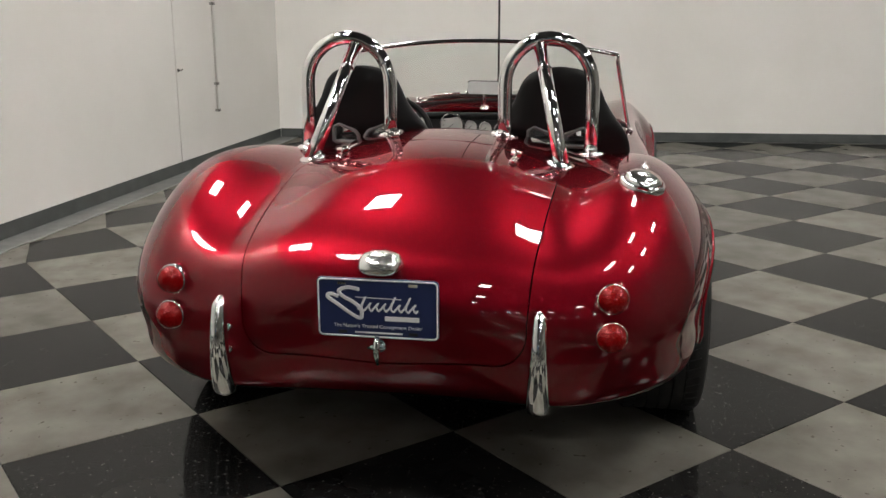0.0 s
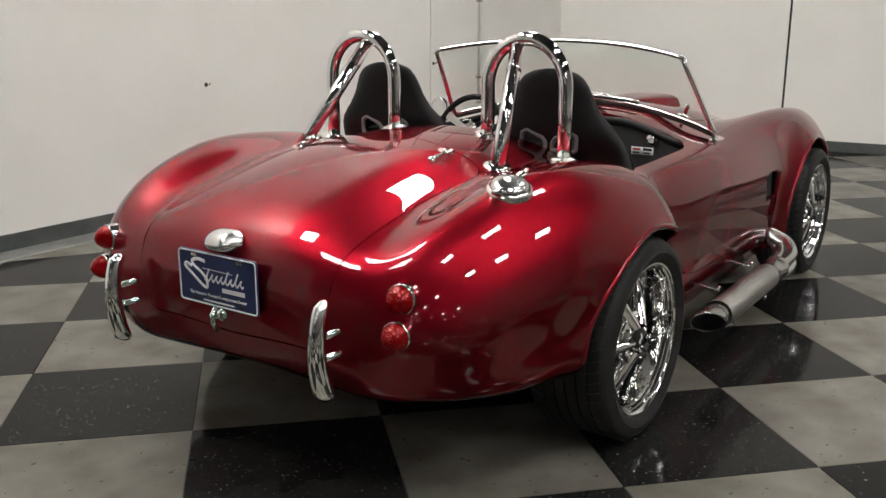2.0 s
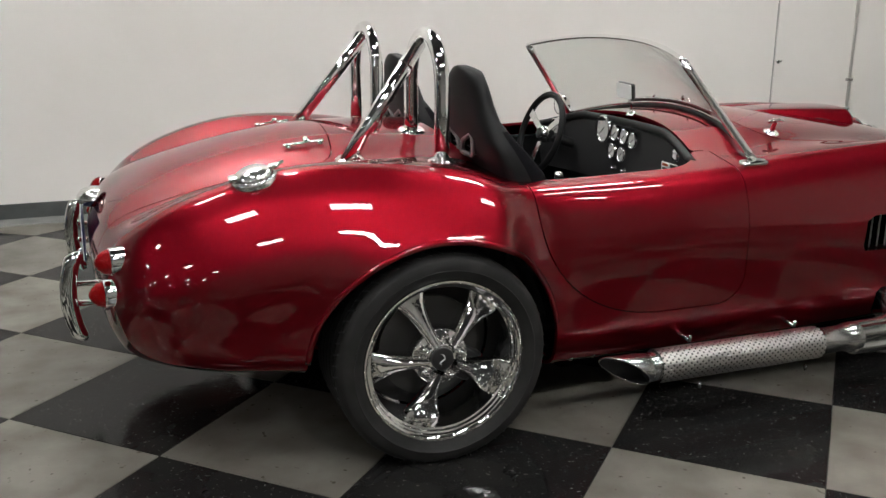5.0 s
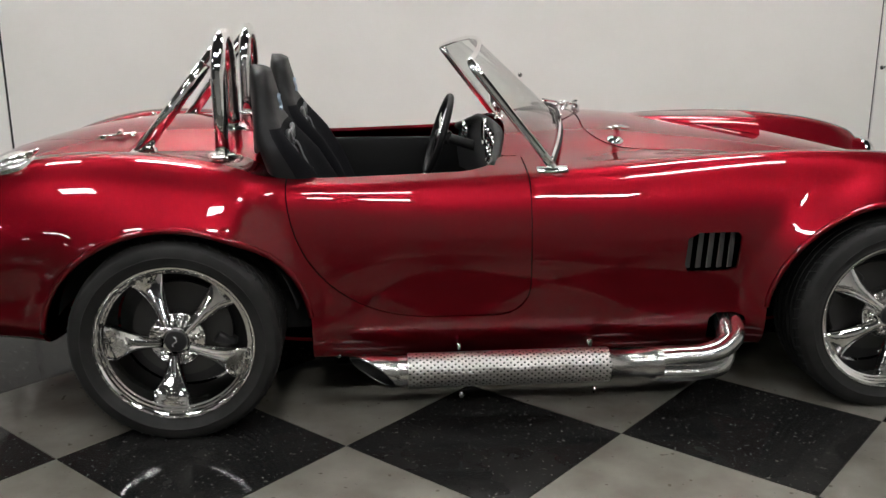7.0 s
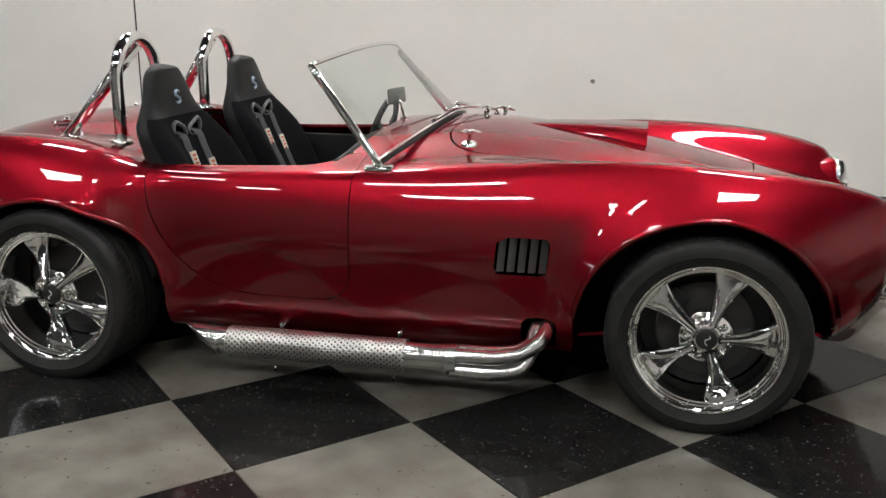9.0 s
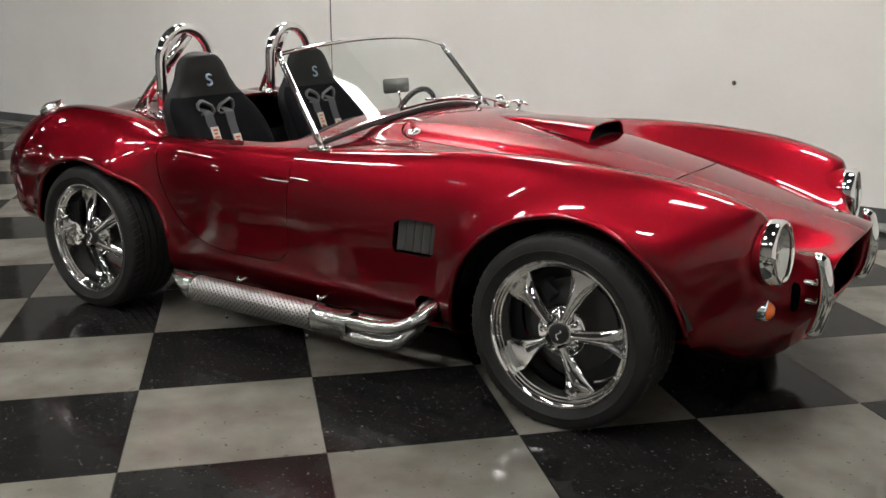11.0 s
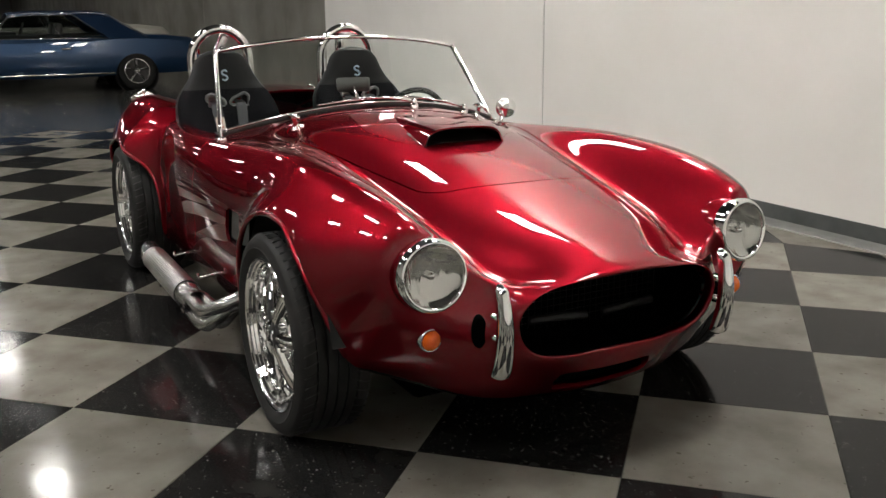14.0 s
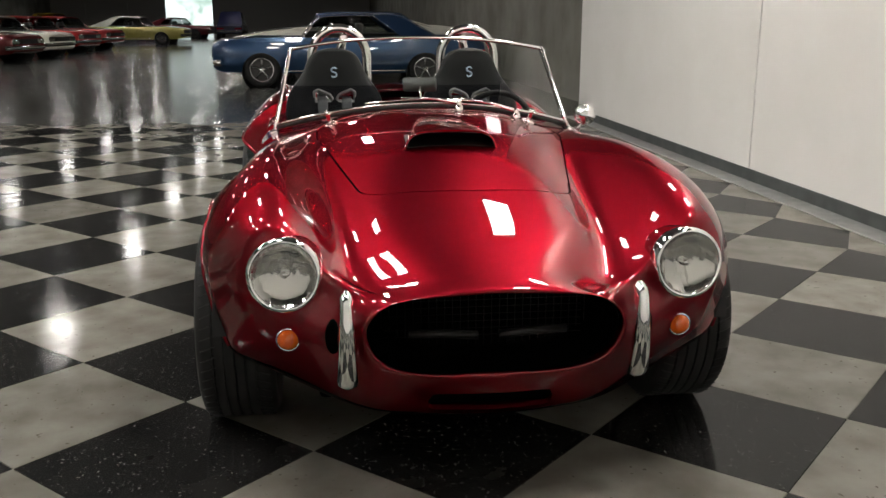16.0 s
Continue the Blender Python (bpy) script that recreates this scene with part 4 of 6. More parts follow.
for y, z, r in ((0.137, 0.812, 0.055), (0.052, 0.806, 0.031), (-0.014, 0.80, 0.031), (-0.080, 0.793, 0.031), (0.068, 0.733, 0.031), (0.001, 0.728, 0.031), (0.46, 0.77, 0.05)):
    gauge(y, z, r)
m = Matrix.Translation((dash_x(-0.43) - 0.004, -0.43, 0.79)) @ Matrix.Rotation(radians(-90), 4, "Y")
b = part("badge", moved(revolve([(0.0, 0.004), (0.022, 0.004), (0.025, 0.0)], 24, "Z"), m), CHROME, dash, "round chrome badge")
part("badge_inlay", moved(plate([(-0.012, -0.008), (0.012, -0.008), (0.008, 0.012), (-0.008, 0.012)], 0.0055), m), WHITE, b, smooth=False)
m = Matrix.Translation((dash_x(-0.40) - 0.006, -0.39, 0.742)) @ Matrix.Rotation(radians(-90), 4, "Z") @ Matrix.Rotation(radians(90), 4, "X")
lab = part("dash_label", moved(box(-0.048, 0.048, -0.016, 0.016, 0, 0.002), m), WHITE, dash, "small white printed label")
for x0, x1, y0, y1, mt in ((-0.042, -0.008, 0.002, 0.011, ORANGE), (0.004, 0.042, 0.001, 0.012, BLACK), (-0.042, -0.012, -0.011, -0.004, BLACK), (0.006, 0.036, -0.011, -0.004, BLACK)):
    part("print", moved(box(x0, x1, y0, y1, 0.0021, 0.0026), m), mt, lab, smooth=False)
for y, z in ((-0.02, 0.665), (-0.07, 0.662), (0.05, 0.668)):
    part("switch", moved(revolve([(0.0, 0.022), (0.007, 0.02), (0.005, 0.008), (0.011, 0.004), (0.011, 0.0)], 12, "Z"), Matrix.Translation((dash_x(y), y, z)) @ Matrix.Rotation(radians(-90), 4, "Y")), CHROME, dash)

# steering wheel
sw = new("steering_wheel")
sw.parent = roadster
tagged(sw, "black-rimmed steering wheel with three drilled chrome spokes")
sw.matrix_basis = Matrix.Translation((-0.235, 0.37, 0.765)) @ Matrix.Rotation(radians(-72), 4, "Y")
part("rim", tube([(0.168 * math.cos(a), 0.168 * math.sin(a), 0.02) for a in np.linspace(0, 2 * math.pi, 49)[:-1]], 0.0135, 12, closed=True), VINYL, sw, "black leather rim")
for a in (180, 60, -60):
    o = [(0.03, -0.012), (0.16, -0.017), (0.16, 0.017), (0.03, 0.012)]
    sp = part("spoke", plate(o, 0.004, Matrix.Rotation(radians(a), 4, "Z") @ Matrix.Translation((0, 0, 0.005)) @ Matrix.Rotation(radians(-6), 4, "Y")), SATIN, sw, "polished steel spoke", smooth=False)
    cut(sp, *[moved(revolve([(0, -0.03), (0.0065 + 0.001 * k, -0.03), (0.0065 + 0.001 * k, 0.05), (0, 0.05)], 16, "Z"), Matrix.Rotation(radians(a), 4, "Z") @ Matrix.Translation((0.07 + 0.027 * k, 0, 0))) for k in range(3)])
part("hub", revolve([(0.0, 0.028), (0.026, 0.026), (0.034, 0.018), (0.036, 0.0), (0.03, -0.03), (0.0, -0.03)], 32, "Z"), CHROME, sw)
part("horn_button", revolve([(0.0, 0.034), (0.018, 0.032), (0.023, 0.027)], 24, "Z"), BLACK, sw)
part("column", revolve([(0.022, -0.03), (0.022, -0.2)], 20, "Z"), BLACK, sw)
knob = part("gear_lever", join(tube([(-0.32, 0.03, 0.48), (-0.332, 0.04, 0.63)], 0.008), moved(revolve([(0, 0.022), (0.014, 0.016), (0.02, 0.0), (0.014, -0.016), (0, -0.02)], 20, "Z"), Matrix.Translation((-0.333, 0.04, 0.647)))), CHROME, roadster, "chrome gear lever with a ball knob")
part("gaiter", moved(revolve([(0.012, 0.06), (0.03, 0.02), (0.055, 0.0)], 20, "Z"), Matrix.Translation((-0.32, 0.03, 0.495))), VINYL, knob)

# ---- seats ----


def seat_width(z):
    keys = ((0.30, 0.215), (0.45, 0.24), (0.60, 0.255), (0.78, 0.255), (0.84, 0.25), (0.88, 0.238), (0.92, 0.212), (0.96, 0.18), (1.0, 0.157), (1.04, 0.142), (1.07, 0.126), (1.09, 0.105), (1.10, 0.085), (1.108, 0.06), (1.114, 0.02), (1.115, 0.0))
    return np.interp(z, [k[0] for k in keys], [k[1] for k in keys])


def seat_lean(z):
    """How far forward the middle of the reclined backrest stands at a height."""
    return -0.893 - 0.10 * (z - 0.9) if z > 0.9 else -0.893 + 0.36 * (0.9 - z)


def seat_thick(z):
    return float(np.interp(z, [0.3, 0.6, 0.8, 0.95, 1.04, 1.10, 1.115], [0.14, 0.125, 0.105, 0.088, 0.084, 0.066, 0.03]))


def seat_front(z, lift=0.0):
    return seat_lean(z) - 0.03 + seat_thick(z) + lift


def make_seat():
    st = new("seat")
    levels = list(np.linspace(0.30, 1.05, 31)) + [1.065, 1.08, 1.09, 1.098, 1.104, 1.109, 1.1125, 1.1145]
    rows = []
    for z in levels:
        w = seat_width(z)
        back = seat_lean(z) - 0.03 + 0.012 * max(0, (z - 1.04) / 0.07) ** 2
        thick = seat_thick(z)
        bol = float(np.interp(z, [0.3, 0.5, 0.7, 0.80, 0.88, 0.95], [0.16, 0.22, 0.225, 0.18, 0.09, 0.02]))
        row = []
        n = 44
        for k in range(n):
            a = 2 * math.pi * k / n
            c, s_ = math.cos(a), math.sin(a)
            y = w * math.copysign(abs(c) ** np.interp(z, (0.9, 1.02), (0.7, 1.0)), c)
            e = math.copysign(abs(s_) ** np.interp(z, (0.9, 1.02), (0.6, 1.0)), s_)
            x = back + thick / 2 + e * thick / 2
            if s_ > 0:
                x += bol * min(1, (abs(y) / max(w, 1e-3)) ** 3) * s_
            row.append((x, y, z))
        rows.append(row)
    b = grid_mesh(np.array(rows), close_v=True)
    b.verts.ensure_lookup_table()
    b.faces.new([b.verts[k] for k in range(44)])
    b.faces.new([b.verts[(len(levels) - 1) * 44 + k] for k in range(44)])
    bmesh.ops.recalc_face_normals(b, faces=b.faces)
    shell_ = part("backrest", b, [FABRIC, VINYL], st, "black fabric backrest with vinyl head section")
    slot = [(-0.045, -0.03), (0.04, -0.03), (0.04, 0.02), (0.02, 0.032), (-0.035, 0.008), (-0.047, -0.01)]
    for s in (1, -1):
        o = [(s * x, y) for x, y in slot][::s]
        m = Matrix.Translation((-1.1, s * 0.062, 0.872)) @ Matrix(((0, 0, 1, 0), (1, 0, 0, 0), (0, 1, 0, 0), (0, 0, 0, 1)))
        cut(shell_, plate(o, 0.5, m))
        for x in (seat_front(0.872, 0.004), seat_lean(0.872) - 0.034):
            ring = [Vector((x, s * 0.062 + s * px * 1.06, 0.872 + py * 1.06)) for px, py in slot]
            ring = [ring[k].lerp(ring[(k + 1) % 6], f) for k in range(6) for f in (0.08, 0.5, 0.92)]
            part("harness_slot", tube(ring, 0.0075, 10, closed=True), SLOT, st, "grey plastic harness slot ring")
    for p in shell_.data.polygons:
        c = p.center
        p.material_index = 1 if c.z > 0.925 or p.normal.x < 0.1 else 0
    shell_.data.shade_smooth()
    sharp(shell_, 45)
    # cushion with side bolsters
    P = np.zeros((14, 26, 3))
    for i in range(14):
        x = -0.76 + 0.42 * i / 13
        edge = math.sqrt(max(0.0, 1 - max(0, (i - 9) / 4.2) ** 2))
        for j in range(26):
            a = math.pi * j / 25
            y = 0.25 * math.cos(a)
            z = 0.40 + 0.09 * math.sin(a) ** 0.35 * edge + 0.05 * (abs(y) / 0.25) ** 3 * edge * (0 < j < 25)
            P[i, j] = (x, y, z if 0 < j < 25 else 0.30)
    part("cushion", grid_mesh(P), FABRIC, st)
    part("seat_base", box(-0.86, -0.40, -0.21, 0.21, 0.272, 0.40, 0.02), BLACK, st)
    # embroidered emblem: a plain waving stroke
    wave = [(0.014, 0.020), (0.002, 0.027), (-0.012, 0.020), (-0.010, 0.006), (0.008, -0.004), (0.012, -0.018), (-0.002, -0.027), (-0.014, -0.020)]
    part("emblem", tube(smooth_path([(seat_front(0.992 + z * 0.9, 0.002), y, 0.992 + z * 0.9) for y, z in wave], 5), 0.0066, 8, flat=0.6), LOGO, st, "pale blue embroidered emblem")
    for s in (1, -1):
        run = smooth_path([(seat_lean(0.862) - 0.03, s * 0.062, 0.862), (seat_lean(0.866) + 0.02, s * 0.062, 0.866)] + [(seat_front(z, 0.006), s * y, z) for y, z in ((0.062, 0.852), (0.061, 0.80), (0.056, 0.72), (0.052, 0.62), (0.05, 0.53))], 6)
        strap = tube(run, 0.026, 12, flat=0.09, up=None)
        belt = part("harness_strap", strap, STRAP, st, "grey webbing harness strap")
        zc = 0.755 if s < 0 else 0.715
        tilt = Matrix.Translation((seat_front(zc, 0.009), s * 0.0575, zc)) @ Matrix.Rotation(radians(-20), 4, "Y")
        part("strap_label", moved(box(-0.003, 0.0015, -0.021, 0.021, -0.05, 0.04), tilt), PATCH, belt, "cream label with red print", smooth=False)
        for k in range(5):
            z = -0.044 + 0.016 * k
            part("print", moved(box(0.0016, 0.0024, -0.013, 0.013 - 0.006 * (k % 2), z, z + 0.009), tilt), ORANGE if k else NAVY, belt, smooth=False)
    st.parent = roadster
    return st


seat = make_seat()
seat.location = (0, -0.375, 0)
copy_thing(seat, pose(0, 0.335, 0))

# ---- roll bars ----
for s in (1, -1):
    bar = new("roll_bar")
    bar.parent = roadster
    cy, hw, x = (0.350 if s > 0 else -0.343), 0.147, -1.025
    top = 1.214
    path = [(x, cy - hw, 0.80), (x, cy - hw, 0.95), (x, cy - hw, 1.06)]
    path += [(x, cy - hw * math.cos(a), 1.06 + (top - 1.06) * math.sin(a)) for a in np.linspace(0, math.pi, 17)[1:-1]]
    path += [(x, cy + hw, 1.06), (x, cy + hw, 0.95), (x, cy + hw, 0.80)]
    hoop = part("hoop", tube(path, 0.0235, 20), CHROME, bar, "polished chrome hoop")
    foot = Vector((-1.297, s * 0.402, 0.845))
    head = Vector((x - 0.01, cy - s * 0.03, 1.185))
    part("brace", tube([foot - (head - foot) * 0.05, foot.lerp(head, 0.5), head], 0.0235, 20), CHROME, bar, "polished chrome rear brace")
    part("collar", tube([foot.lerp(head, 0.79), foot.lerp(head, 0.80)], 0.0255, 20), CHROME, bar)
    for px, py in ((x, cy - hw), (x, cy + hw), (foot.x, foot.y)):
        b = revolve([(0.022, 0.012), (0.036, 0.011), (0.044, 0.006), (0.047, 0.0), (0.047, -0.006)], 32, "Z")
        part("foot_flange", moved(b, on_body(px, py, 0.0)), CHROME, bar, "chrome foot flange")

# ---- windscreen ----
ws = new("windscreen")
ws.parent = roadster
tagged(ws, "curved glass windscreen in a thin chrome frame")


def screen_point(a, t):
    """a from -1 (right) to 1 (left), t from 0 at the base to 1 at the top."""
    yb, yt = 0.64 * a, 0.575 * a
    xb, zb = 0.160 - 0.127 * abs(a) ** 1.9, 0.905 - 0.10 * abs(a) ** 1.9
    xt, zt = -0.143 - 0.082 * abs(a) ** 2.2, 1.182 - 0.053 * abs(a) ** 2.2
    return Vector((xb + (xt - xb) * t, yb + (yt - yb) * t, zb + (zt - zb) * t))


G = np.array([[screen_point(a, t) for t in np.linspace(0.01, 0.99, 9)] for a in np.linspace(-0.985, 0.985, 33)])
gb = grid_mesh(G)
pane = part("glass", gb, GLASS, ws, "clear laminated glass")
pane.visible_shadow = False
r = [0.0085] * 45
part("top_rail", tube([screen_point(a, 1) for a in np.linspace(-1, 1, 45)], 0.0085, 10), CHROME, ws, "thin chrome top rail")
part("bottom_rail", tube([screen_point(a, 0) for a in np.linspace(-1, 1, 45)], 0.0085, 10), RUBBER, ws, "black rubber base seal")
part("bottom_trim", tube([screen_point(a, 0.035) + Vector((0.008, 0, 0.004)) for a in np.linspace(-1, 1, 45)], 0.0055, 8), CHROME, ws, "chrome base trim")
for a in (-1, 1):
    part("side_post", tube([screen_point(a, t) for t in np.linspace(-0.02, 1.0, 9)], 0.0145, 12, flat=0.65, up=(0, 1, 0)), CHROME, ws, "flat chrome side post")
    part("corner_bolt", moved(revolve([(0, 0.008), (0.007, 0.006), (0.009, 0.0)], 12, "Y"), Matrix.Translation(screen_point(a, 0.97) + Vector((0, a * 0.01, 0)))), CHROME, ws)
    z, _ = find_top(0.035, 0.64 * a)
    part("post_foot", moved(box(-0.055, 0.045, -0.016, 0.016, -0.008, 0.012, 0.005), on_body(0.04, 0.645 * a, 0.0)), CHROME, ws, "chrome post foot")

# wipers
for y0, y1 in ((0.12, -0.33), (0.36, -0.09)):
    wp = new("wiper")
    wp.parent = roadster
    tagged(wp, "chrome wiper with a black blade")
    z, n = find_top(0.285, y0)
    piv = Vector((0.275, y0, z + 0.012))
    part("pivot", moved(revolve([(0, 0.028), (0.009, 0.026), (0.012, 0.016), (0.010, 0.008), (0.017, 0.004), (0.017, -0.012)], 16, "Z"), Matrix.Translation(piv)), CHROME, wp)
    tip = screen_point((y0 + y1) / 2 / 0.63, 0.10) + Vector((0.022, 0, 0.01))
    part("arm", tube([piv + Vector((0, 0, 0.016)), piv.lerp(tip, 0.4) + Vector((0, 0, 0.018)), tip], [0.0075, 0.006, 0.0045], 10), CHROME, wp, "chrome wiper arm")
    run = [screen_point(a, 0.07) + Vector((0.016, 0, 0.004)) for a in np.linspace((y0 + y1) / 2 / 0.63 - 0.24, (y0 + y1) / 2 / 0.63 + 0.24, 11)]
    part("blade", tube(run, 0.0055, 8), RUBBER, wp, "black wiper blade")
    part("blade_spine", tube([p + Vector((0.007, 0, 0.005)) for p in run], 0.0035, 8), CHROME, wp)

# rear-view mirror on the scuttle
mir = new("rear_view_mirror")
mir.parent = roadster
tagged(mir, "small rectangular chrome rear-view mirror on a stalk")
o = rounded_outline(0.15, 0.062, 0.012)
m = Matrix.Translation((-0.085, -0.005, 0.978)) @ Matrix.Rotation(radians(-9), 4, "Z") @ Matrix.Rotation(radians(-95), 4, "Y") @ Matrix.Rotation(radians(90), 4, "Z")
part("case", plate(o, 0.012, m @ Matrix.Translation((0, 0, -0.014)), 0.004), CASE, mir)
part("mirror_glass", plate(rounded_outline(0.142, 0.055, 0.01), 0.003, m), MIRRORED_WHITE, mir, "mirror glass painted pale as the wall's reflection", smooth=False)
part("stalk", tube([(-0.07, -0.005, 0.97), (-0.055, -0.005, 0.93), (-0.045, -0.005, 0.885)], 0.005, 10), CHROME, mir)
part("stalk_foot", moved(revolve([(0.006, 0.01), (0.018, 0.006), (0.022, -0.006)], 16, "Z"), Matrix.Translation((-0.045, -0.005, 0.888))), CHROME, mir)

# round door mirror, left
dm = new("wing_mirror")
dm.parent = roadster
tagged(dm, "round chrome wing mirror on a short stem")
c = Vector((0.02, 0.725, 0.848))
part("shell", moved(revolve([(0.0, 0.05), (0.025, 0.046), (0.042, 0.03), (0.048, 0.008), (0.047, -0.006), (0.043, -0.008)], 28, "X"), Matrix.Translation(c)), CHROME, dm)
part("mirror_glass", moved(revolve([(0.0, -0.004), (0.043, -0.006)], 28, "X"), Matrix.Translation(c)), CHROME, dm)
part("stem", tube([c + Vector((0.01, 0, -0.02)), Vector((0.03, 0.70, 0.80)), Vector((0.03, 0.685, 0.755))], [0.012, 0.009, 0.014], 12), CHROME, dm)
part("stem_foot", moved(revolve([(0.012, 0.012), (0.026, 0.007), (0.03, -0.006)], 20, "Z"), on_body(0.03, 0.678, 0.0)), CHROME, dm)

# ---- bonnet scoop, catches, grips ----
rows = []
for i in range(19):
    t = i / 18
    x = 0.40 + 0.52 * t
    w = 0.045 + 0.112 * t ** 0.75
    h = 0.052 * t ** 1.15
    row = []
    for j in range(25):
        a = -1 + 2 * j / 24
        y = w * a
        z, _ = find_top(x, y * 0.999)
        top = (1 - abs(a) ** 6) ** 0.6 if abs(a) < 1 else 0
        row.append((x, y, z - 0.003 - 0.012 * (1 - t) ** 3 + h * top))
    rows.append(row)
sb = grid_mesh(np.array(rows))
bmesh.ops.recalc_face_normals(sb, faces=sb.faces)
bmesh.ops.solidify(sb, geom=sb.faces[:], thickness=-0.006)
scoop = sharp(part("scoop", sb, PAINT, hood, "raised bonnet scoop open to the front"), 50)
base = [(x, y, find_top(x, y)[0] + 0.002) for x in (rows[12][0][0], rows[18][0][0] - 0.005) for y in np.linspace(-0.15, 0.15, 9)]
mouth_floor = grid_mesh(np.array([base[:9], base[9:]]))
stop = grid_mesh(np.array([[(rows[12][0][0], p[1] * 0.97, p[2] - 0.004) for p in rows[12]], [(rows[12][0][0], p[1] * 0.97, find_top(p[0], p[1])[0]) for p in rows[12]]]))
part("scoop_throat", join(mouth_floor, stop), BLACK, scoop, "black scoop throat")


def catch(x, y, turn):
    k = new("bonnet_catch")
    k.parent = roadster
    k.matrix_basis = on_body(x, y, 0.0, turn) @ Matrix.Diagonal((1.25, 1.25, 1.2, 1))
    part("escutcheon", revolve([(0.0, 0.008), (0.014, 0.007), (0.022, 0.003), (0.023, -0.004)], 20, "Z"), CHROME, k)
    part("stem", revolve([(0.008, 0.004), (0.007, 0.03), (0.010, 0.034), (0.006, 0.042)], 14, "Z"), CHROME, k)
    part("t_handle", tube([(-0.03, 0, 0.038), (-0.01, 0, 0.042), (0.01, 0, 0.042), (0.034, 0, 0.036)], [0.004, 0.0065, 0.0065, 0.004], 10), CHROME, k)


for y in (0.405, -0.405):
    catch(0.30, y, 12)

# boot hinges
for s in (1, -1):
    hg = new("boot_hinge")
    hg.parent = roadster
    hg.matrix_basis = on_body(-1.40, s * 0.268, 0.004)
    part("strap", join(box(-0.075, 0.0, -0.006, 0.006, 0.0, 0.010, 0.003), box(0.0, 0.055, -0.006, 0.006, 0.0, 0.010, 0.003)), CHROME, hg)
    part("knuckle", tube([(0, -0.016, 0.012), (0, 0.016, 0.012)], 0.0095, 12), CHROME, hg)
    for x in (-0.06, 0.042):
        part("pad", moved(revolve([(0.0, 0.012), (0.007, 0.010), (0.011, 0.0)], 12, "Z"), Matrix.Translation((x, 0, 0.0))), CHROME, hg)

# fuel cap on the right haunch
fc = new("fuel_cap")
fc.parent = roadster
tagged(fc, "domed chrome flip-up fuel cap with a lever")
fc.matrix_basis = on_body(-1.63, -0.64, 0.0)
part("flange", revolve([(0.055, 0.008), (0.060, 0.006), (0.063, 0.0), (0.063, -0.012)], 36, "Z"), SATIN, fc)
part("dome", revolve([(0.0, 0.030), (0.02, 0.0287), (0.036, 0.0245), (0.047, 0.018), (0.052, 0.010), (0.053, 0.002)], 36, "Z"), SATIN, fc)
part("lever", join(box(0.045, 0.072, -0.012, 0.012, 0.008, 0.024, 0.004), tube([(0.062, 0, 0.018), (0.078, 0, 0.02), (0.088, 0, 0.024)], [0.008, 0.006, 0.005], 8)), CHROME, fc)
part("hinge", box(-0.068, -0.045, -0.016, 0.016, 0.004, 0.02, 0.004), CHROME, fc)

# ---- tail ----


def tail_x(y, z):
    v = np.linspace(0, NL - 1, 181)
    u = np.linspace(0, 6, 181)
    if "t" not in FIND_CACHE:
        VV, UU = np.meshgrid(v, u, indexing="ij")
        FIND_CACHE["t"] = body_at(VV, UU)
    P = FIND_CACHE["t"]
    d = (np.abs(P[..., 1]) - abs(y)) ** 2 + (P[..., 2] - z) ** 2
    i, j = np.unravel_index(np.argmin(d), d.shape)
    return P[i, j][0]


def nose_x(y, z):
    if "n" not in FIND_CACHE:
        VV, UU = np.meshgrid(np.linspace(0, NL - 1, 181), np.linspace(NS - 7, NS - 2.1, 181), indexing="ij")
        FIND_CACHE["n"] = body_at(VV, UU)
    P = FIND_CACHE["n"]
    d = (np.abs(P[..., 1]) - abs(y)) ** 2 + (P[..., 2] - z) ** 2
    i, j = np.unravel_index(np.argmin(d), d.shape)
    return P[i, j][0]


for s in (1, -1):
    for z in (0.62, 0.53):
        y = s * 0.565
        x = tail_x(y, z)
        tl = new("tail_lamp")
        tl.parent = roadster
        tl.matrix_basis = Matrix.Translation((min(x, -2.0), y, z)) @ Matrix.Rotation(radians(s * -8), 4, "Z") @ Matrix.Rotation(radians(180), 4, "Z")
        part("bezel", revolve([(0.0365, 0.018), (0.0378, 0.019), (0.0388, 0.014), (0.039, 0.0), (0.039, -0.03)], 28, "X"), CHROME, tl)
        part("lens", revolve([(0.0, 0.058), (0.010, 0.056), (0.022, 0.048), (0.032, 0.036), (0.037, 0.020)], 28, "X"), LENS_RED, tl, "domed red lens")
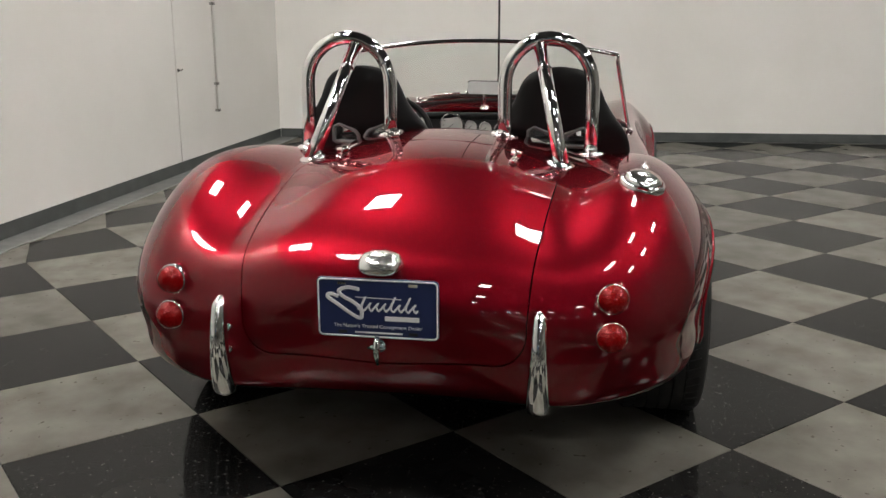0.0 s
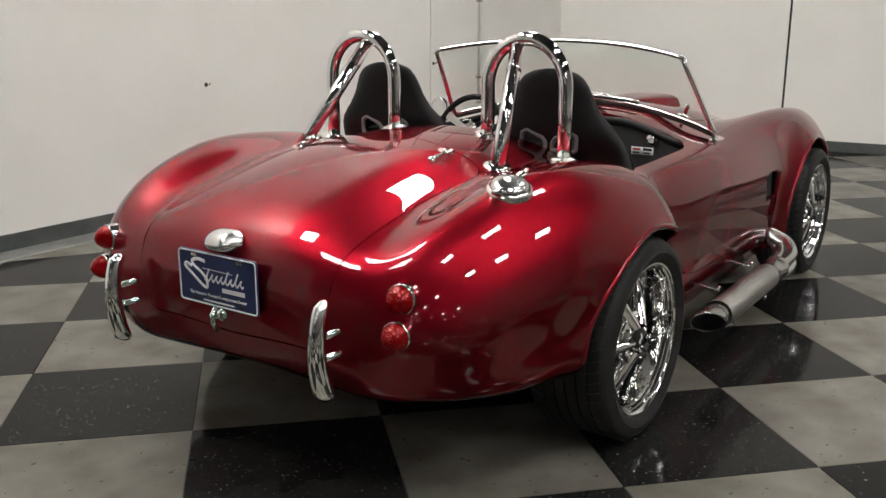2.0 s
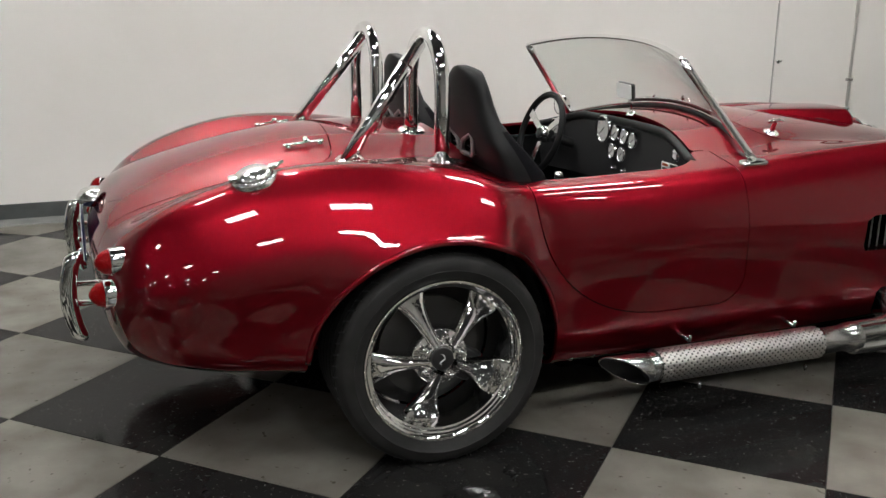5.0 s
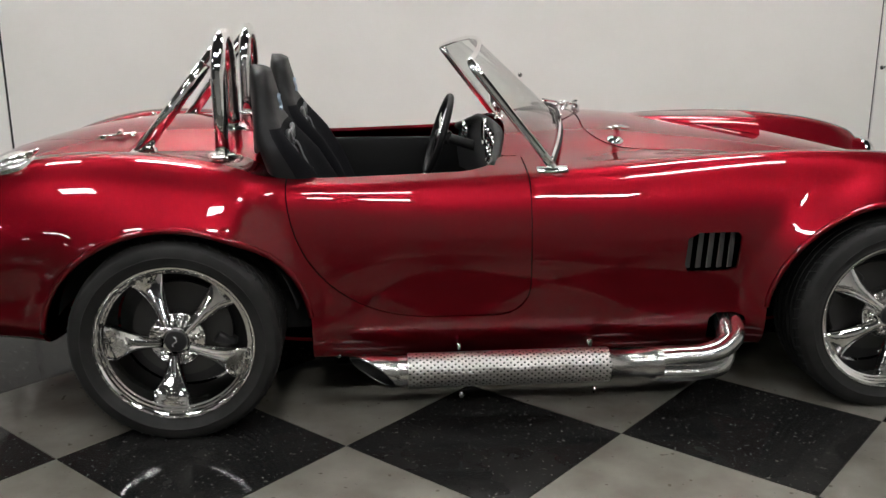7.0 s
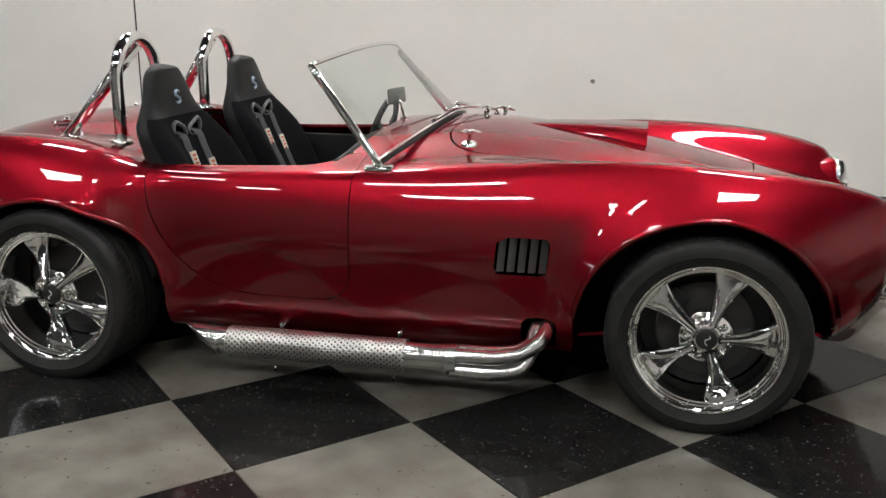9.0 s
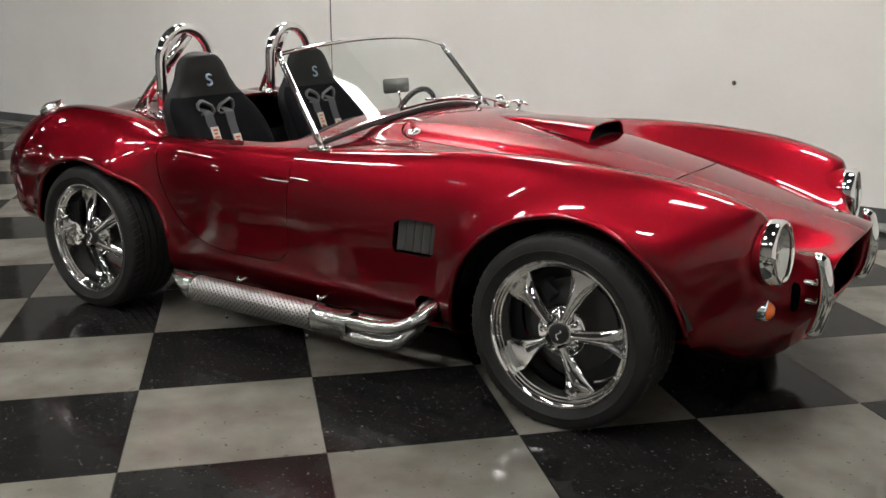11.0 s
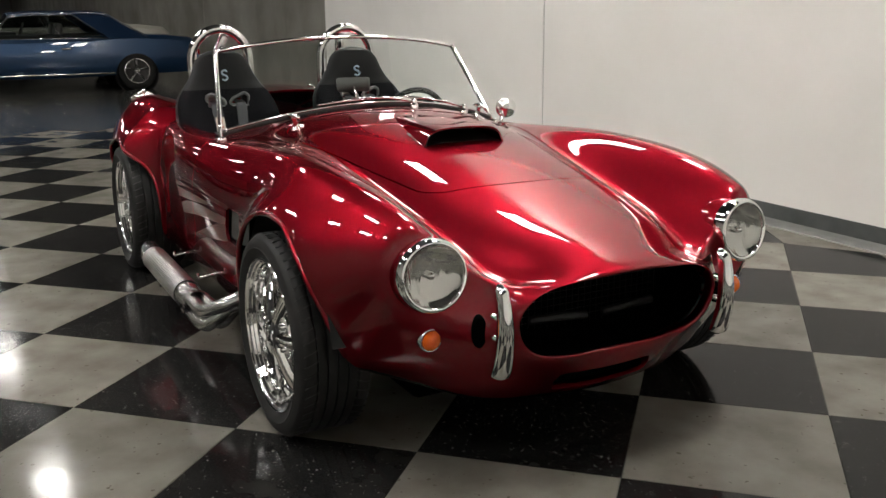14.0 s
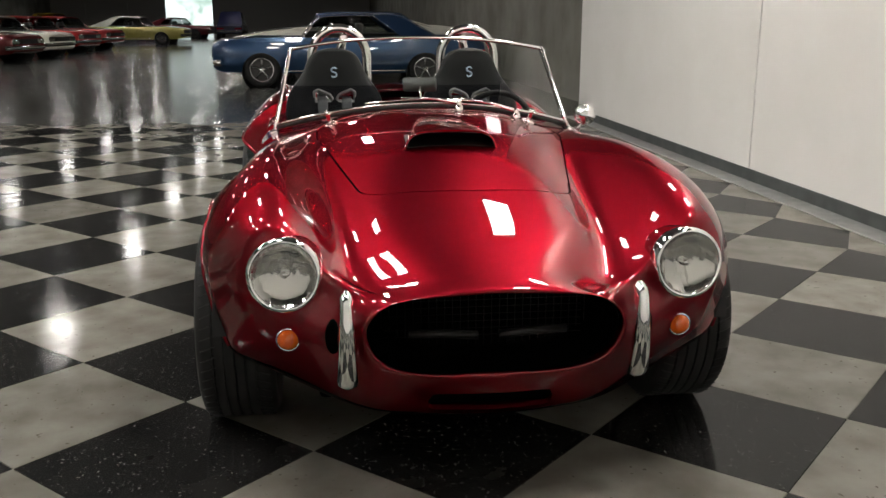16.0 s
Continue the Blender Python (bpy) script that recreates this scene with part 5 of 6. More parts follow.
for s in (1, -1):
    sx, ov = s * 0.397, -2.105

    def overrider(x, y, z0, z1, way, name="overrider"):
        o = new(name)
        o.parent = roadster
        tagged(o, "upright chrome overrider blade on two chrome stays")
        rows = []
        n = 22
        for i in range(n):
            t = i / (n - 1)
            z = z0 + (z1 - z0) * t
            w = (0.0185 + 0.012 * (1 - t) ** 1.2) * (1 - max(0, (abs(t - 0.5) - 0.42) / 0.08) ** 2.2 * 0.75)
            bow = 0.028 * (1 - (2 * t - 1) ** 2)
            dep = 0.029 * (1 - max(0, (abs(t - 0.5) - 0.44) / 0.06) ** 2 * 0.6)
            row = []
            for j in range(18):
                a = 2 * math.pi * j / 18
                row.append((x + way * (bow + dep * math.cos(a) * (1.0 if math.cos(a) > 0 else 0.65)), y + w * math.sin(a), z))
            rows.append(row)
        b = grid_mesh(np.array(rows), close_v=True)
        b.verts.ensure_lookup_table()
        b.faces.new([b.verts[k] for k in range(18)])
        b.faces.new([b.verts[(n - 1) * 18 + k] for k in range(18)])
        bmesh.ops.recalc_face_normals(b, faces=b.faces)
        sharp(part("blade", b, CHROME, o), 60)
        for z in (z0 + 0.42 * (z1 - z0), z0 + 0.64 * (z1 - z0)):
            part("stay", tube([(x + way * 0.01, y, z), (x - way * 0.16, y, z)], 0.0085, 10), CHROME, o, "chrome stay")

    overrider(ov - 0.0, sx, 0.345, 0.612, -1)
    overrider(1.80, s * 0.388, 0.322, 0.59, 1)

# number plate, its lamp and the boot handle
pl = new("display_plate")
pl.parent = roadster
tagged(pl, "navy dealer display plate with white script shapes")
pm = Matrix.Translation((-2.088, 0.0, 0.59)) @ Matrix.Rotation(radians(-90), 4, "Z") @ Matrix.Rotation(radians(90), 4, "X")
face = part("panel", plate(rounded_outline(0.305, 0.152, 0.012), 0.004, pm @ Matrix.Translation((0, 0, -0.002)), 0.001), NAVY, pl, smooth=False)
edge = [(x, y, 0.003) for x, y in rounded_outline(0.297, 0.144, 0.010)]
part("border", moved(tube(edge, 0.0022, 6, closed=True), pm), WHITE, pl, "thin white border")


def stroke(pts, r):
    return moved(tube(smooth_path([(x, y, 0.0026) for x, y in pts], 6), r, 8, flat=0.25, up=(0, 0, 1)), pm)


part("script_swash", stroke([(-0.045, 0.048), (-0.075, 0.052), (-0.097, 0.042), (-0.085, 0.028), (-0.062, 0.016), (-0.042, -0.002), (-0.042, -0.024), (-0.062, -0.018), (-0.10, 0.008), (-0.125, 0.026), (-0.118, 0.034), (-0.098, 0.028)], 0.0048), WHITE, pl)
part("script_rule", stroke([(-0.055, 0.028), (0.0, 0.027), (0.06, 0.026)], 0.0012), WHITE, pl)
for k in range(8):
    x = -0.046 + 0.0185 * k
    hgt = (0.036, 0.020, 0.020, 0.020, 0.038, 0.018, 0.038, 0.020)[k]
    part("script_stroke", stroke([(x - 0.004, -0.004), (x + 0.004, 0.006), (x + 0.004 + hgt * 0.35, -0.006 + hgt), (x + 0.006, 0.004), (x + 0.012, -0.006), (x + 0.017, 0.000)], 0.0024), WHITE, pl)
part("script_bar", moved(box(0.018, 0.104, -0.030, -0.018, 0.0021, 0.003), pm), WHITE, pl, smooth=False)
part("address_bar", moved(box(-0.058, 0.062, -0.064, -0.060, 0.0021, 0.003), pm), WHITE, pl, smooth=False)
fcu = bpy.data.curves.new("slogan", "FONT")
fcu.body = "The Nation's Trusted Consignment Dealer"
fcu.size, fcu.extrude, fcu.align_x, fcu.align_y = 0.0128, 0.0004, "CENTER", "CENTER"
tmp = new("slogan", fcu)
bpy.context.view_layer.update()
me = bpy.data.meshes.new_from_object(tmp.evaluated_get(bpy.context.evaluated_depsgraph_get()))
bpy.data.objects.remove(tmp)
bm = bmesh.new()
bm.from_mesh(me)
part("slogan", moved(bm, pm @ Matrix.Translation((0.0, -0.046, 0.0026))), WHITE, pl, "white slogan lettering", smooth=False)
for x in (-0.089, 0.089):
    for y in (0.062, -0.062):
        part("bolt_slot", moved(box(x - 0.011, x + 0.011, y - 0.004, y + 0.004, 0.0018, 0.0026), pm), CHROME if y > 0 else BLACK, pl, smooth=False)
pp = new("plate_lamp")
pp.parent = roadster
tagged(pp, "chrome number plate lamp housing")
rows = []
for i in range(15):
    t = -1 + 2 * i / 14
    w = math.sqrt(max(0.0, 1 - abs(t) ** 3.2))
    rows.append([(-2.045 - (0.052 * w + 0.004) * math.sin(a), 0.058 * t, 0.688 + (0.034 * w + 0.003) * math.cos(a) * (1.0 if math.cos(a) > 0 else 0.7)) for a in np.linspace(-0.3, math.pi + 0.3, 15)])
b = grid_mesh(np.array(rows))
bmesh.ops.recalc_face_normals(b, faces=b.faces)
part("housing", b, SATIN, pp)
bh = new("boot_handle")
bh.parent = roadster
tagged(bh, "chrome T-shaped boot handle")
part("rose", moved(revolve([(0.0, 0.014), (0.012, 0.012), (0.018, 0.006), (0.019, 0.0)], 20, "X"), Matrix.Translation((-2.078, 0, 0.492)) @ Matrix.Rotation(math.pi, 4, "Z")), CHROME, bh)
part("grip", tube([(-2.10, 0, 0.522), (-2.112, 0, 0.50), (-2.112, 0, 0.478), (-2.10, 0, 0.45)], [0.006, 0.009, 0.008, 0.005], 10), CHROME, bh)
part("cross", tube([(-2.106, -0.022, 0.495), (-2.110, 0, 0.498), (-2.106, 0.022, 0.495)], [0.005, 0.008, 0.005], 10), CHROME, bh)

# ---- nose ----
for s in (1, -1):
    hl = new("headlamp")
    hl.parent = roadster
    hl.matrix_basis = Matrix.Translation((1.71, s * 0.545, 0.612)) @ Matrix.Rotation(radians(-5), 4, "Y") @ Matrix.Rotation(radians(s * 3), 4, "Z")
    part("bucket", revolve([(0.096, 0.007), (0.0985, 0.0), (0.1, -0.02), (0.103, -0.05), (0.1, -0.12)], 48, "X"), PAINT, hl, "red painted bucket")
    part("ring", revolve([(0.083, 0.022), (0.086, 0.030), (0.091, 0.030), (0.096, 0.025), (0.0995, 0.016), (0.1005, 0.0), (0.1005, -0.012), (0.098, -0.016)], 48, "X"), CHROME, hl, "chrome lamp ring")
    part("reflector", revolve([(0.086, 0.018), (0.074, 0.005), (0.058, -0.003), (0.035, -0.007), (0.0, -0.008)], 48, "X"), REFLECTOR, hl, "silver reflector bowl")
    part("bulb", revolve([(0.0, 0.014), (0.008, 0.011), (0.011, 0.002), (0.011, -0.018)], 16, "X"), CHROME, hl)
    gl = part("lens", revolve([(0.0, 0.044), (0.03, 0.041), (0.06, 0.034), (0.085, 0.024)], 48, "X"), HEADGLASS, hl, "frosted fluted glass lens")
    gl.visible_shadow = False
    x = nose_x(s * 0.545, 0.43)
    tn = new("turn_lamp")
    tn.parent = roadster
    tn.matrix_basis = Matrix.Translation((max(x - 0.006, 1.655), s * 0.543, 0.43))
    part("bezel", revolve([(0.029, 0.016), (0.031, 0.017), (0.0335, 0.012), (0.034, 0.0), (0.034, -0.05)], 28, "X"), CHROME, tn)
    part("lens", revolve([(0.0, 0.036), (0.012, 0.034), (0.022, 0.027), (0.028, 0.017)], 28, "X"), LENS_AMBER, tn, "domed amber lens")
    # brake cooling hole beside the mouth: a near-black disc painted as its shade
    x = nose_x(s * 0.425, 0.46)
    rows = []
    part("cooling_hole", moved(revolve([(0.0, 0.004), (0.7, 0.004), (0.95, 0.002), (1.0, -0.01)], 28, "X"), Matrix.Translation((x + 0.001, s * 0.425, 0.45)) @ Matrix.Rotation(radians(s * 20), 4, "Z") @ Matrix.Diagonal((1, 0.022, 0.048, 1))), SHADE_BLACK, roadster, "oval brake cooling hole, its shade painted as a black disc")

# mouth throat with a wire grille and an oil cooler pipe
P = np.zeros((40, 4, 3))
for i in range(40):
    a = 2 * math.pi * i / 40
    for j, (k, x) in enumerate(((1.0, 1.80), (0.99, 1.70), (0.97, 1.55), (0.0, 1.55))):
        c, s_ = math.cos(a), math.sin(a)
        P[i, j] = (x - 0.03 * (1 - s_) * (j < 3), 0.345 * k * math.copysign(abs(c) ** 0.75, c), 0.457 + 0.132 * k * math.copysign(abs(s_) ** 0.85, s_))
# throat's deep shade is painted in with the near-black colour
throat = part("mouth_throat", grid_mesh(P, close_u=True), SHADE_BLACK, roadster, "air intake throat with its shade painted near-black")
wires = None
for k in range(27):
    y = -0.29 + 0.58 * k / 26
    hh = 0.112 * (1 - abs(y / 0.32) ** 2.6) ** 0.5
    b = tube([(1.62, y, 0.478 - hh), (1.62, y, 0.478 + hh)], 0.0009, 5)
    wires = b if wires is None else join(wires, b)
for k in range(9):
    z = 0.395 + 0.165 * k / 8
    wires = join(wires, tube([(1.623, -0.28, z), (1.623, 0.28, z)], 0.0009, 5))
part("grille_mesh", wires, BLACK, throat)
for s in (1, -1):
    part("cooler_pipe", tube([(1.70, s * 0.03, 0.42), (1.70, s * 0.12, 0.428), (1.69, s * 0.22, 0.428)], 0.012, 10), BLACK, throat, "dark pipe inside the intake")
# chin slot under the mouth: a block painted near-black for its shade
part("chin_slot", box(1.55, 1.69, -0.2, 0.2, 0.215, 0.30, 0.01), SHADE_BLACK, roadster, "lower intake slot filled by a block painted as shade")

# ---- side louvres ----
for s in (1, -1):
    # added box, painted near-black as the shade inside the vent
    part("vent_box", box(0.42, 0.64, min(s * 0.62, s * 0.66), max(s * 0.62, s * 0.66), 0.46, 0.62), SHADE_BLACK, roadster, "box painted as shade behind the side vent", smooth=False)
    for k in range(5):
        x = 0.474 + 0.035 * k
        b = moved(box(-0.0135, 0.0135, -0.0015, 0.0015, -0.058, 0.058), Matrix.Translation((x, s * 0.722, 0.535)) @ Matrix.Rotation(radians(-s * 38), 4, "Z") @ Matrix.Rotation(radians(6), 4, "Y"))
        part("louvre", b, LOUVRE, roadster, smooth=False)

# screws along the lower edge of the right sill
for x in (-0.66, -0.58):
    d = (SIDE[..., 0] - x) ** 2 + (SIDE[..., 2] - 0.205) ** 2
    i, j = np.unravel_index(np.argmin(d), d.shape)
    part("sill_screw", moved(revolve([(0.0, -0.006), (0.005, -0.005), (0.008, 0.0), (0.008, 0.006)], 12), Matrix.Translation((x, -abs(SIDE[i, j][1]), 0.205))), CHROME, roadster)

# ---- side exhaust, right ----
# box painted near-black as the shade behind the pipe hole
part("pipe_recess", box(0.53, 0.68, -0.66, -0.60, 0.2, 0.35), SHADE_BLACK, roadster, "exhaust pipe recess, its shade painted on a black box", smooth=False)
ex = new("side_exhaust")
ex.parent = roadster
tagged(ex, "brushed steel side exhaust with a perforated heat shield")
for k, (dy, dz) in enumerate(((0.0, 0.026), (0.0, -0.026), (0.05, 0.022), (0.05, -0.024))):
    pth = smooth_path([(0.62 + dz * 0.7, -0.66 + dy * 0.3, 0.31), (0.615 + dz * 0.7, -0.745 + dy * 0.5, 0.292 + dz * 0.2), (0.60 + dz * 0.5, -0.82 + dy * 0.8, 0.252 + dz * 0.7), (0.555, -0.862 + dy, 0.214 + dz), (0.49, -0.874 + dy, 0.202 + dz), (0.42, -0.876 + dy, 0.20 + dz), (0.33, -0.874 + dy, 0.20 + dz * 0.9)], 7)
    part("header_pipe", tube(pth, 0.0255, 16), STEEL, ex, "brushed aluminium header pipe")
sect = [(0.355, 0.052), (0.325, 0.053), (0.318, 0.05), (0.29, 0.044), (0.20, 0.044), (0.195, 0.048), (-0.44, 0.048), (-0.45, 0.047), (-0.475, 0.046)]
part("silencer", moved(revolve([(r, x) for x, r in sect], 36, "X"), Matrix.Translation((0, -0.855, 0.206))), STEEL, ex, "brushed silencer body")
tipp = np.zeros((9, 32, 3))
for i in range(9):
    t = i / 8
    for j in range(32):
        a = 2 * math.pi * j / 32
        r = 0.044 + 0.006 * math.sin(min(t, 0.6) / 0.6 * 1.57)
        x = -0.465 - t * (0.02 + 0.14 * (1 + math.cos(a - 0.75)) / 2)
        tipp[i, j] = (x, -0.855 + r * math.cos(a), 0.206 + r * math.sin(a))
tb = grid_mesh(tipp, close_v=True)
bmesh.ops.recalc_face_normals(tb, faces=tb.faces)
bmesh.ops.solidify(tb, geom=tb.faces[:], thickness=0.003)
part("tip", tb, STEEL, ex, "slash-cut tail pipe tip")
inner_tip = tipp[:, :, :].copy()
inner_tip[..., 1:] = (inner_tip[..., 1:] - np.array([-0.855, 0.206])) * 0.90 + np.array([-0.855, 0.206])
inner_tip[-1, :, 0] += 0.003
part("tip_lining", grid_mesh(inner_tip, close_v=True), BLACK, ex, "black inside of the tip")
part("tip_soot", moved(revolve([(0.0, 0), (0.044, 0)], 24, "X"), Matrix.Translation((-0.47, -0.855, 0.206))), BLACK, ex)
# heat shield: rows of pressed louvres
n, mm = 236, 105
S = np.zeros((n, mm, 3))
for i in range(n):
    x = -0.445 + 0.63 * i / (n - 1)
    for j in range(mm):
        a = radians(-55 + 290 * j / (mm - 1))
        r = 0.0545 - 0.0042 * max(0.0, math.sin(2 * math.pi * i / 8) * math.sin(2 * math.pi * j / 7) - 0.12)
        S[i, j] = (x, -0.855 - r * math.cos(a), 0.206 + r * math.sin(a))
sh = part("heat_shield", grid_mesh(S), [SHIELD, SHADE_BLACK], ex, "perforated bright heat shield")
for p in sh.data.polygons:
    i, j = divmod(p.index, mm - 1)
    # no hole is cut: its dark inside is painted on the pressed faces
    if math.sin(2 * math.pi * (i + 0.5) / 8) * math.sin(2 * math.pi * (j + 0.5) / 7) > 0.5:
        p.material_index = 1
for x in (-0.28, 0.142):
    for z in (0.262, 0.128):
        part("stud", tube([(x, -0.80 if z > 0.2 else -0.87, z - 0.012), (x, -0.80 if z > 0.2 else -0.87, z + 0.008)], 0.0055, 8), CHROME, ex)
    part("hanger", tube([(x, -0.80, 0.25), (x, -0.70, 0.26)], 0.006, 8), STEEL, ex)

# ---- other cars in the hall ----
ALLOY = node_mat("alloy_wheel_paint", (0.17, 0.17, 0.17), 0.25, 0.9)
SEATCLOTH = node_mat("grey_vinyl", (0.20, 0.19, 0.18), 0.5)
CARGLASS = GLASS.copy()
CARGLASS.name = "tinted_car_glass"
CARGLASS.node_tree.nodes["Transparent BSDF"].inputs["Color"].default_value = (0.50, 0.53, 0.52, 1)


def paint(name, c, metal=0.5):
    m = node_mat(name, c, 0.35, metal, 1.0, 0.03)
    noise_mix(m, tuple(k * 0.85 for k in c), c, 300, 1)
    return m


def cut_arches(ob, centres, radius):
    """Cuts a round wheel opening out of a car body at each centre."""
    c = bmesh.new()
    for x, y, z in centres:
        k = revolve([(0.0, -0.21), (radius, -0.21), (radius, 0.21), (0.0, 0.21)], 40)
        bmesh.ops.remove_doubles(k, verts=k.verts, dist=1e-5)
        bmesh.ops.recalc_face_normals(k, faces=k.faces)
        moved(k, Matrix.Translation((x, y, z)))
        me = bpy.data.meshes.new("cut")
        k.to_mesh(me)
        c.from_mesh(me)
        bpy.data.meshes.remove(me)
    me = bpy.data.meshes.new("cut")
    c.to_mesh(me)
    tool = bpy.data.objects.new("cut", me)
    bpy.context.scene.collection.objects.link(tool)
    tool.parent = ob.parent
    m = ob.modifiers.new("arches", "BOOLEAN")
    m.operation = "DIFFERENCE"
    m.object = tool
    m.solver = "EXACT"
    bpy.context.view_layer.update()
    done = bpy.data.meshes.new_from_object(ob.evaluated_get(bpy.context.evaluated_depsgraph_get()))
    ob.modifiers.remove(m)
    whole, ob.data = ob.data, done
    bpy.data.meshes.remove(whole)
    bpy.data.objects.remove(tool)
    bpy.data.meshes.remove(me)


def coupe(name, label, mat, top_mat, at, turn, length=5.0, height=1.36, lift=0.0, rake=0.0, axles=(0.30, -0.29), cabin=(0.665, 0.60, 0.36, 0.15), rear_glass=(0.42, 0.33), stripes=None):
    """A classic two-door hardtop along +x; cabin and glass stations are shares of the length."""
    car = thing(name, label, "car", at=at, turn=turn)
    L, W = length, 1.86
    n = 41
    rows = []
    for i in range(n):
        t = i / (n - 1)
        x = -L / 2 + L * t
        end = 1 - max(0, abs(t - 0.5) * 2 - 0.93) / 0.07
        w = W / 2 * (0.93 + 0.07 * math.sin(math.pi * t)) * (0.90 + 0.10 * min(1, end * 1.2))
        deck = 0.92 - 0.05 * t - 0.05 * max(0, t - 0.85) / 0.15 - 0.06 * max(0, 0.12 - t) / 0.12
        deck += lift + rake * min(1.0, max(0.0, (1.0 - t) / 0.34))
        belt = deck - 0.09
        hip = 0.035 * math.exp(-((t - 0.25) / 0.12) ** 2)
        low = 0.24 + 0.06 * abs(t - 0.5) * 2
        shut = 0.7 + 0.3 * min(1, end + 0.2)
        mid = 0.58
        row = [(0, low), (w * 0.88, low), (w * 0.955, low + 0.1), (w * 0.99, 0.46), (w, 0.60), (w * 0.992, 0.70), (w * 0.955, belt + hip), (w * 0.86, deck - 0.015 + hip), (w * 0.5, deck + 0.01), (0, deck + 0.02)]
        row = [(x, y, mid + (z - mid) * shut) for y, z in row]
        rows.append(row + [(x, -y, z) for x, y, z in row[-2:0:-1]])
    b = grid_mesh(np.array(rows), close_v=True)
    b.verts.ensure_lookup_table()
    m = len(rows[0])
    b.faces.new([b.verts[k] for k in range(m)])
    b.faces.new([b.verts[(n - 1) * m + k] for k in range(m)])
    bmesh.ops.recalc_face_normals(b, faces=b.faces)
    ax_f, ax_r, R = L * axles[0], L * axles[1], 0.335
    body_ = part("body", b, mat, car, "glossy painted body")

    def flank(x):
        return W / 2 * (0.93 + 0.07 * math.sin(math.pi * (x / L + 0.5)))

    cut_arches(body_, [(x, s * (flank(x) - 0.10), 0.275) for x in (ax_f, ax_r) for s in (1, -1)], 0.372)
    body_.data.shade_smooth()
    sharp(body_, 35)
    if stripes:
        for y in (0.20, -0.20):
            rows = []
            for i in range(9):
                t = 0.67 + 0.29 * i / 8
                z = 0.92 - 0.05 * t - 0.05 * max(0, t - 0.85) / 0.15 + lift + rake * min(1.0, (1.0 - t) / 0.34)
                rows.append([(-L / 2 + L * t, y - 0.14, z + 0.024), (-L / 2 + L * t, y + 0.14, z + 0.024)])
            b = grid_mesh(np.array(rows))
            bmesh.ops.solidify(b, geom=b.faces[:], thickness=0.012)
            part("bonnet_stripe", b, stripes, car, "black bonnet stripe")
    # cabin: roof shell, glass, seats behind it
    foot, brow_x, crown, slope = cabin
    sill = 0.885 + lift + rake
    prof = [(foot, sill), (brow_x, height - 0.045), (brow_x - 0.04, height - 0.012), (brow_x - 0.10, height), (crown + 0.04, height), (crown, height - 0.02), ((crown + slope) / 2 + 0.02, (height + sill) / 2 + 0.04), (slope, sill + 0.01)]
    sect = []
    for t, z in prof:
        x = -L / 2 + L * t
        k = (z - sill) / (height - sill)
        w = 0.82 - 0.19 * k
        sect.append([(x, -w, z - 0.035), (x, -w * 0.93, z), (x, 0, z + 0.018), (x, w * 0.93, z), (x, w, z - 0.035)])
    roof = part("roof", grid_mesh(np.array(sect[1:])), top_mat, car, "painted roof")
    roof.data.shade_smooth()
    part("windscreen", grid_mesh(np.array([[Vector(p).lerp(Vector(q), f) for p, q in zip(sect[0], sect[1])] for f in (0.05, 0.5, 0.97)])), CARGLASS, car, "tinted windscreen")
    part("cabin_floor", box(-L / 2 + L * (slope + 0.06), -L / 2 + L * foot - 0.03, -0.78, 0.78, sill - 0.02, sill + 0.055, 0.01), BLACK, car, "dark interior trim")
    part("dashboard", box(-L / 2 + L * foot - 0.42, -L / 2 + L * foot - 0.12, -0.70, 0.70, sill, sill + 0.105, 0.02), BLACK, car)
    for y in (0.36, -0.36):
        part("seat_back", moved(box(-0.06, 0.06, -0.25, 0.25, 0.0, 0.25, 0.045), Matrix.Translation((-L / 2 + L * (rear_glass[0] + 0.05), y, sill)) @ Matrix.Rotation(radians(-12), 4, "Y")), SEATCLOTH, car, "grey vinyl front seat back")
    part("steering_wheel", moved(tube([(0.0, 0.18 * math.cos(a), 0.18 * math.sin(a)) for a in [radians(15 * k) for k in range(25)]], 0.012, 8), Matrix.Translation((-L / 2 + L * foot - 0.50, 0.36, sill + 0.08)) @ Matrix.Rotation(radians(-20), 4, "Y")), BLACK, car)
    for s in (0, -1):
        sg = -1 if s == 0 else 1
        side = [Vector(sect[i][s]) for i in range(len(prof))]
        brow = [p + Vector((0, sg * 0.012, -0.03 if 0 < i < 7 else 0.0)) for i, p in enumerate(side)]

        def rail(t):
            x = -L / 2 + L * t
            for p, q in zip(brow, brow[1:]):
                if q.x <= x <= p.x:
                    return p.lerp(q, (p.x - x) / max(1e-6, p.x - q.x))
            return brow[-1].copy()

        def base(t):
            return Vector((-L / 2 + L * t, sg * 0.862, sill - 0.015))

        top_e, low_e = rear_glass
        F = [k / 8 for k in range(9)]
        up = [rail(brow_x - 0.004 + (top_e - brow_x) * f) for f in F]
        dn = [base(foot - 0.012 + (low_e - foot) * f) for f in F]
        part("side_window", grid_mesh(np.array([up, dn])), CARGLASS, car, "tinted side glass")
        up2 = [rail(top_e + (slope + 0.002 - top_e) * f) for f in F]
        dn2 = [base(low_e + (slope - low_e) * f) for f in F]
        part("sail_panel", grid_mesh(np.array([up2, dn2])), top_mat, car)
        part("roof_side", grid_mesh(np.array([side[1:], brow[1:]])), top_mat, car)
        off = Vector((0, sg * 0.008, 0))
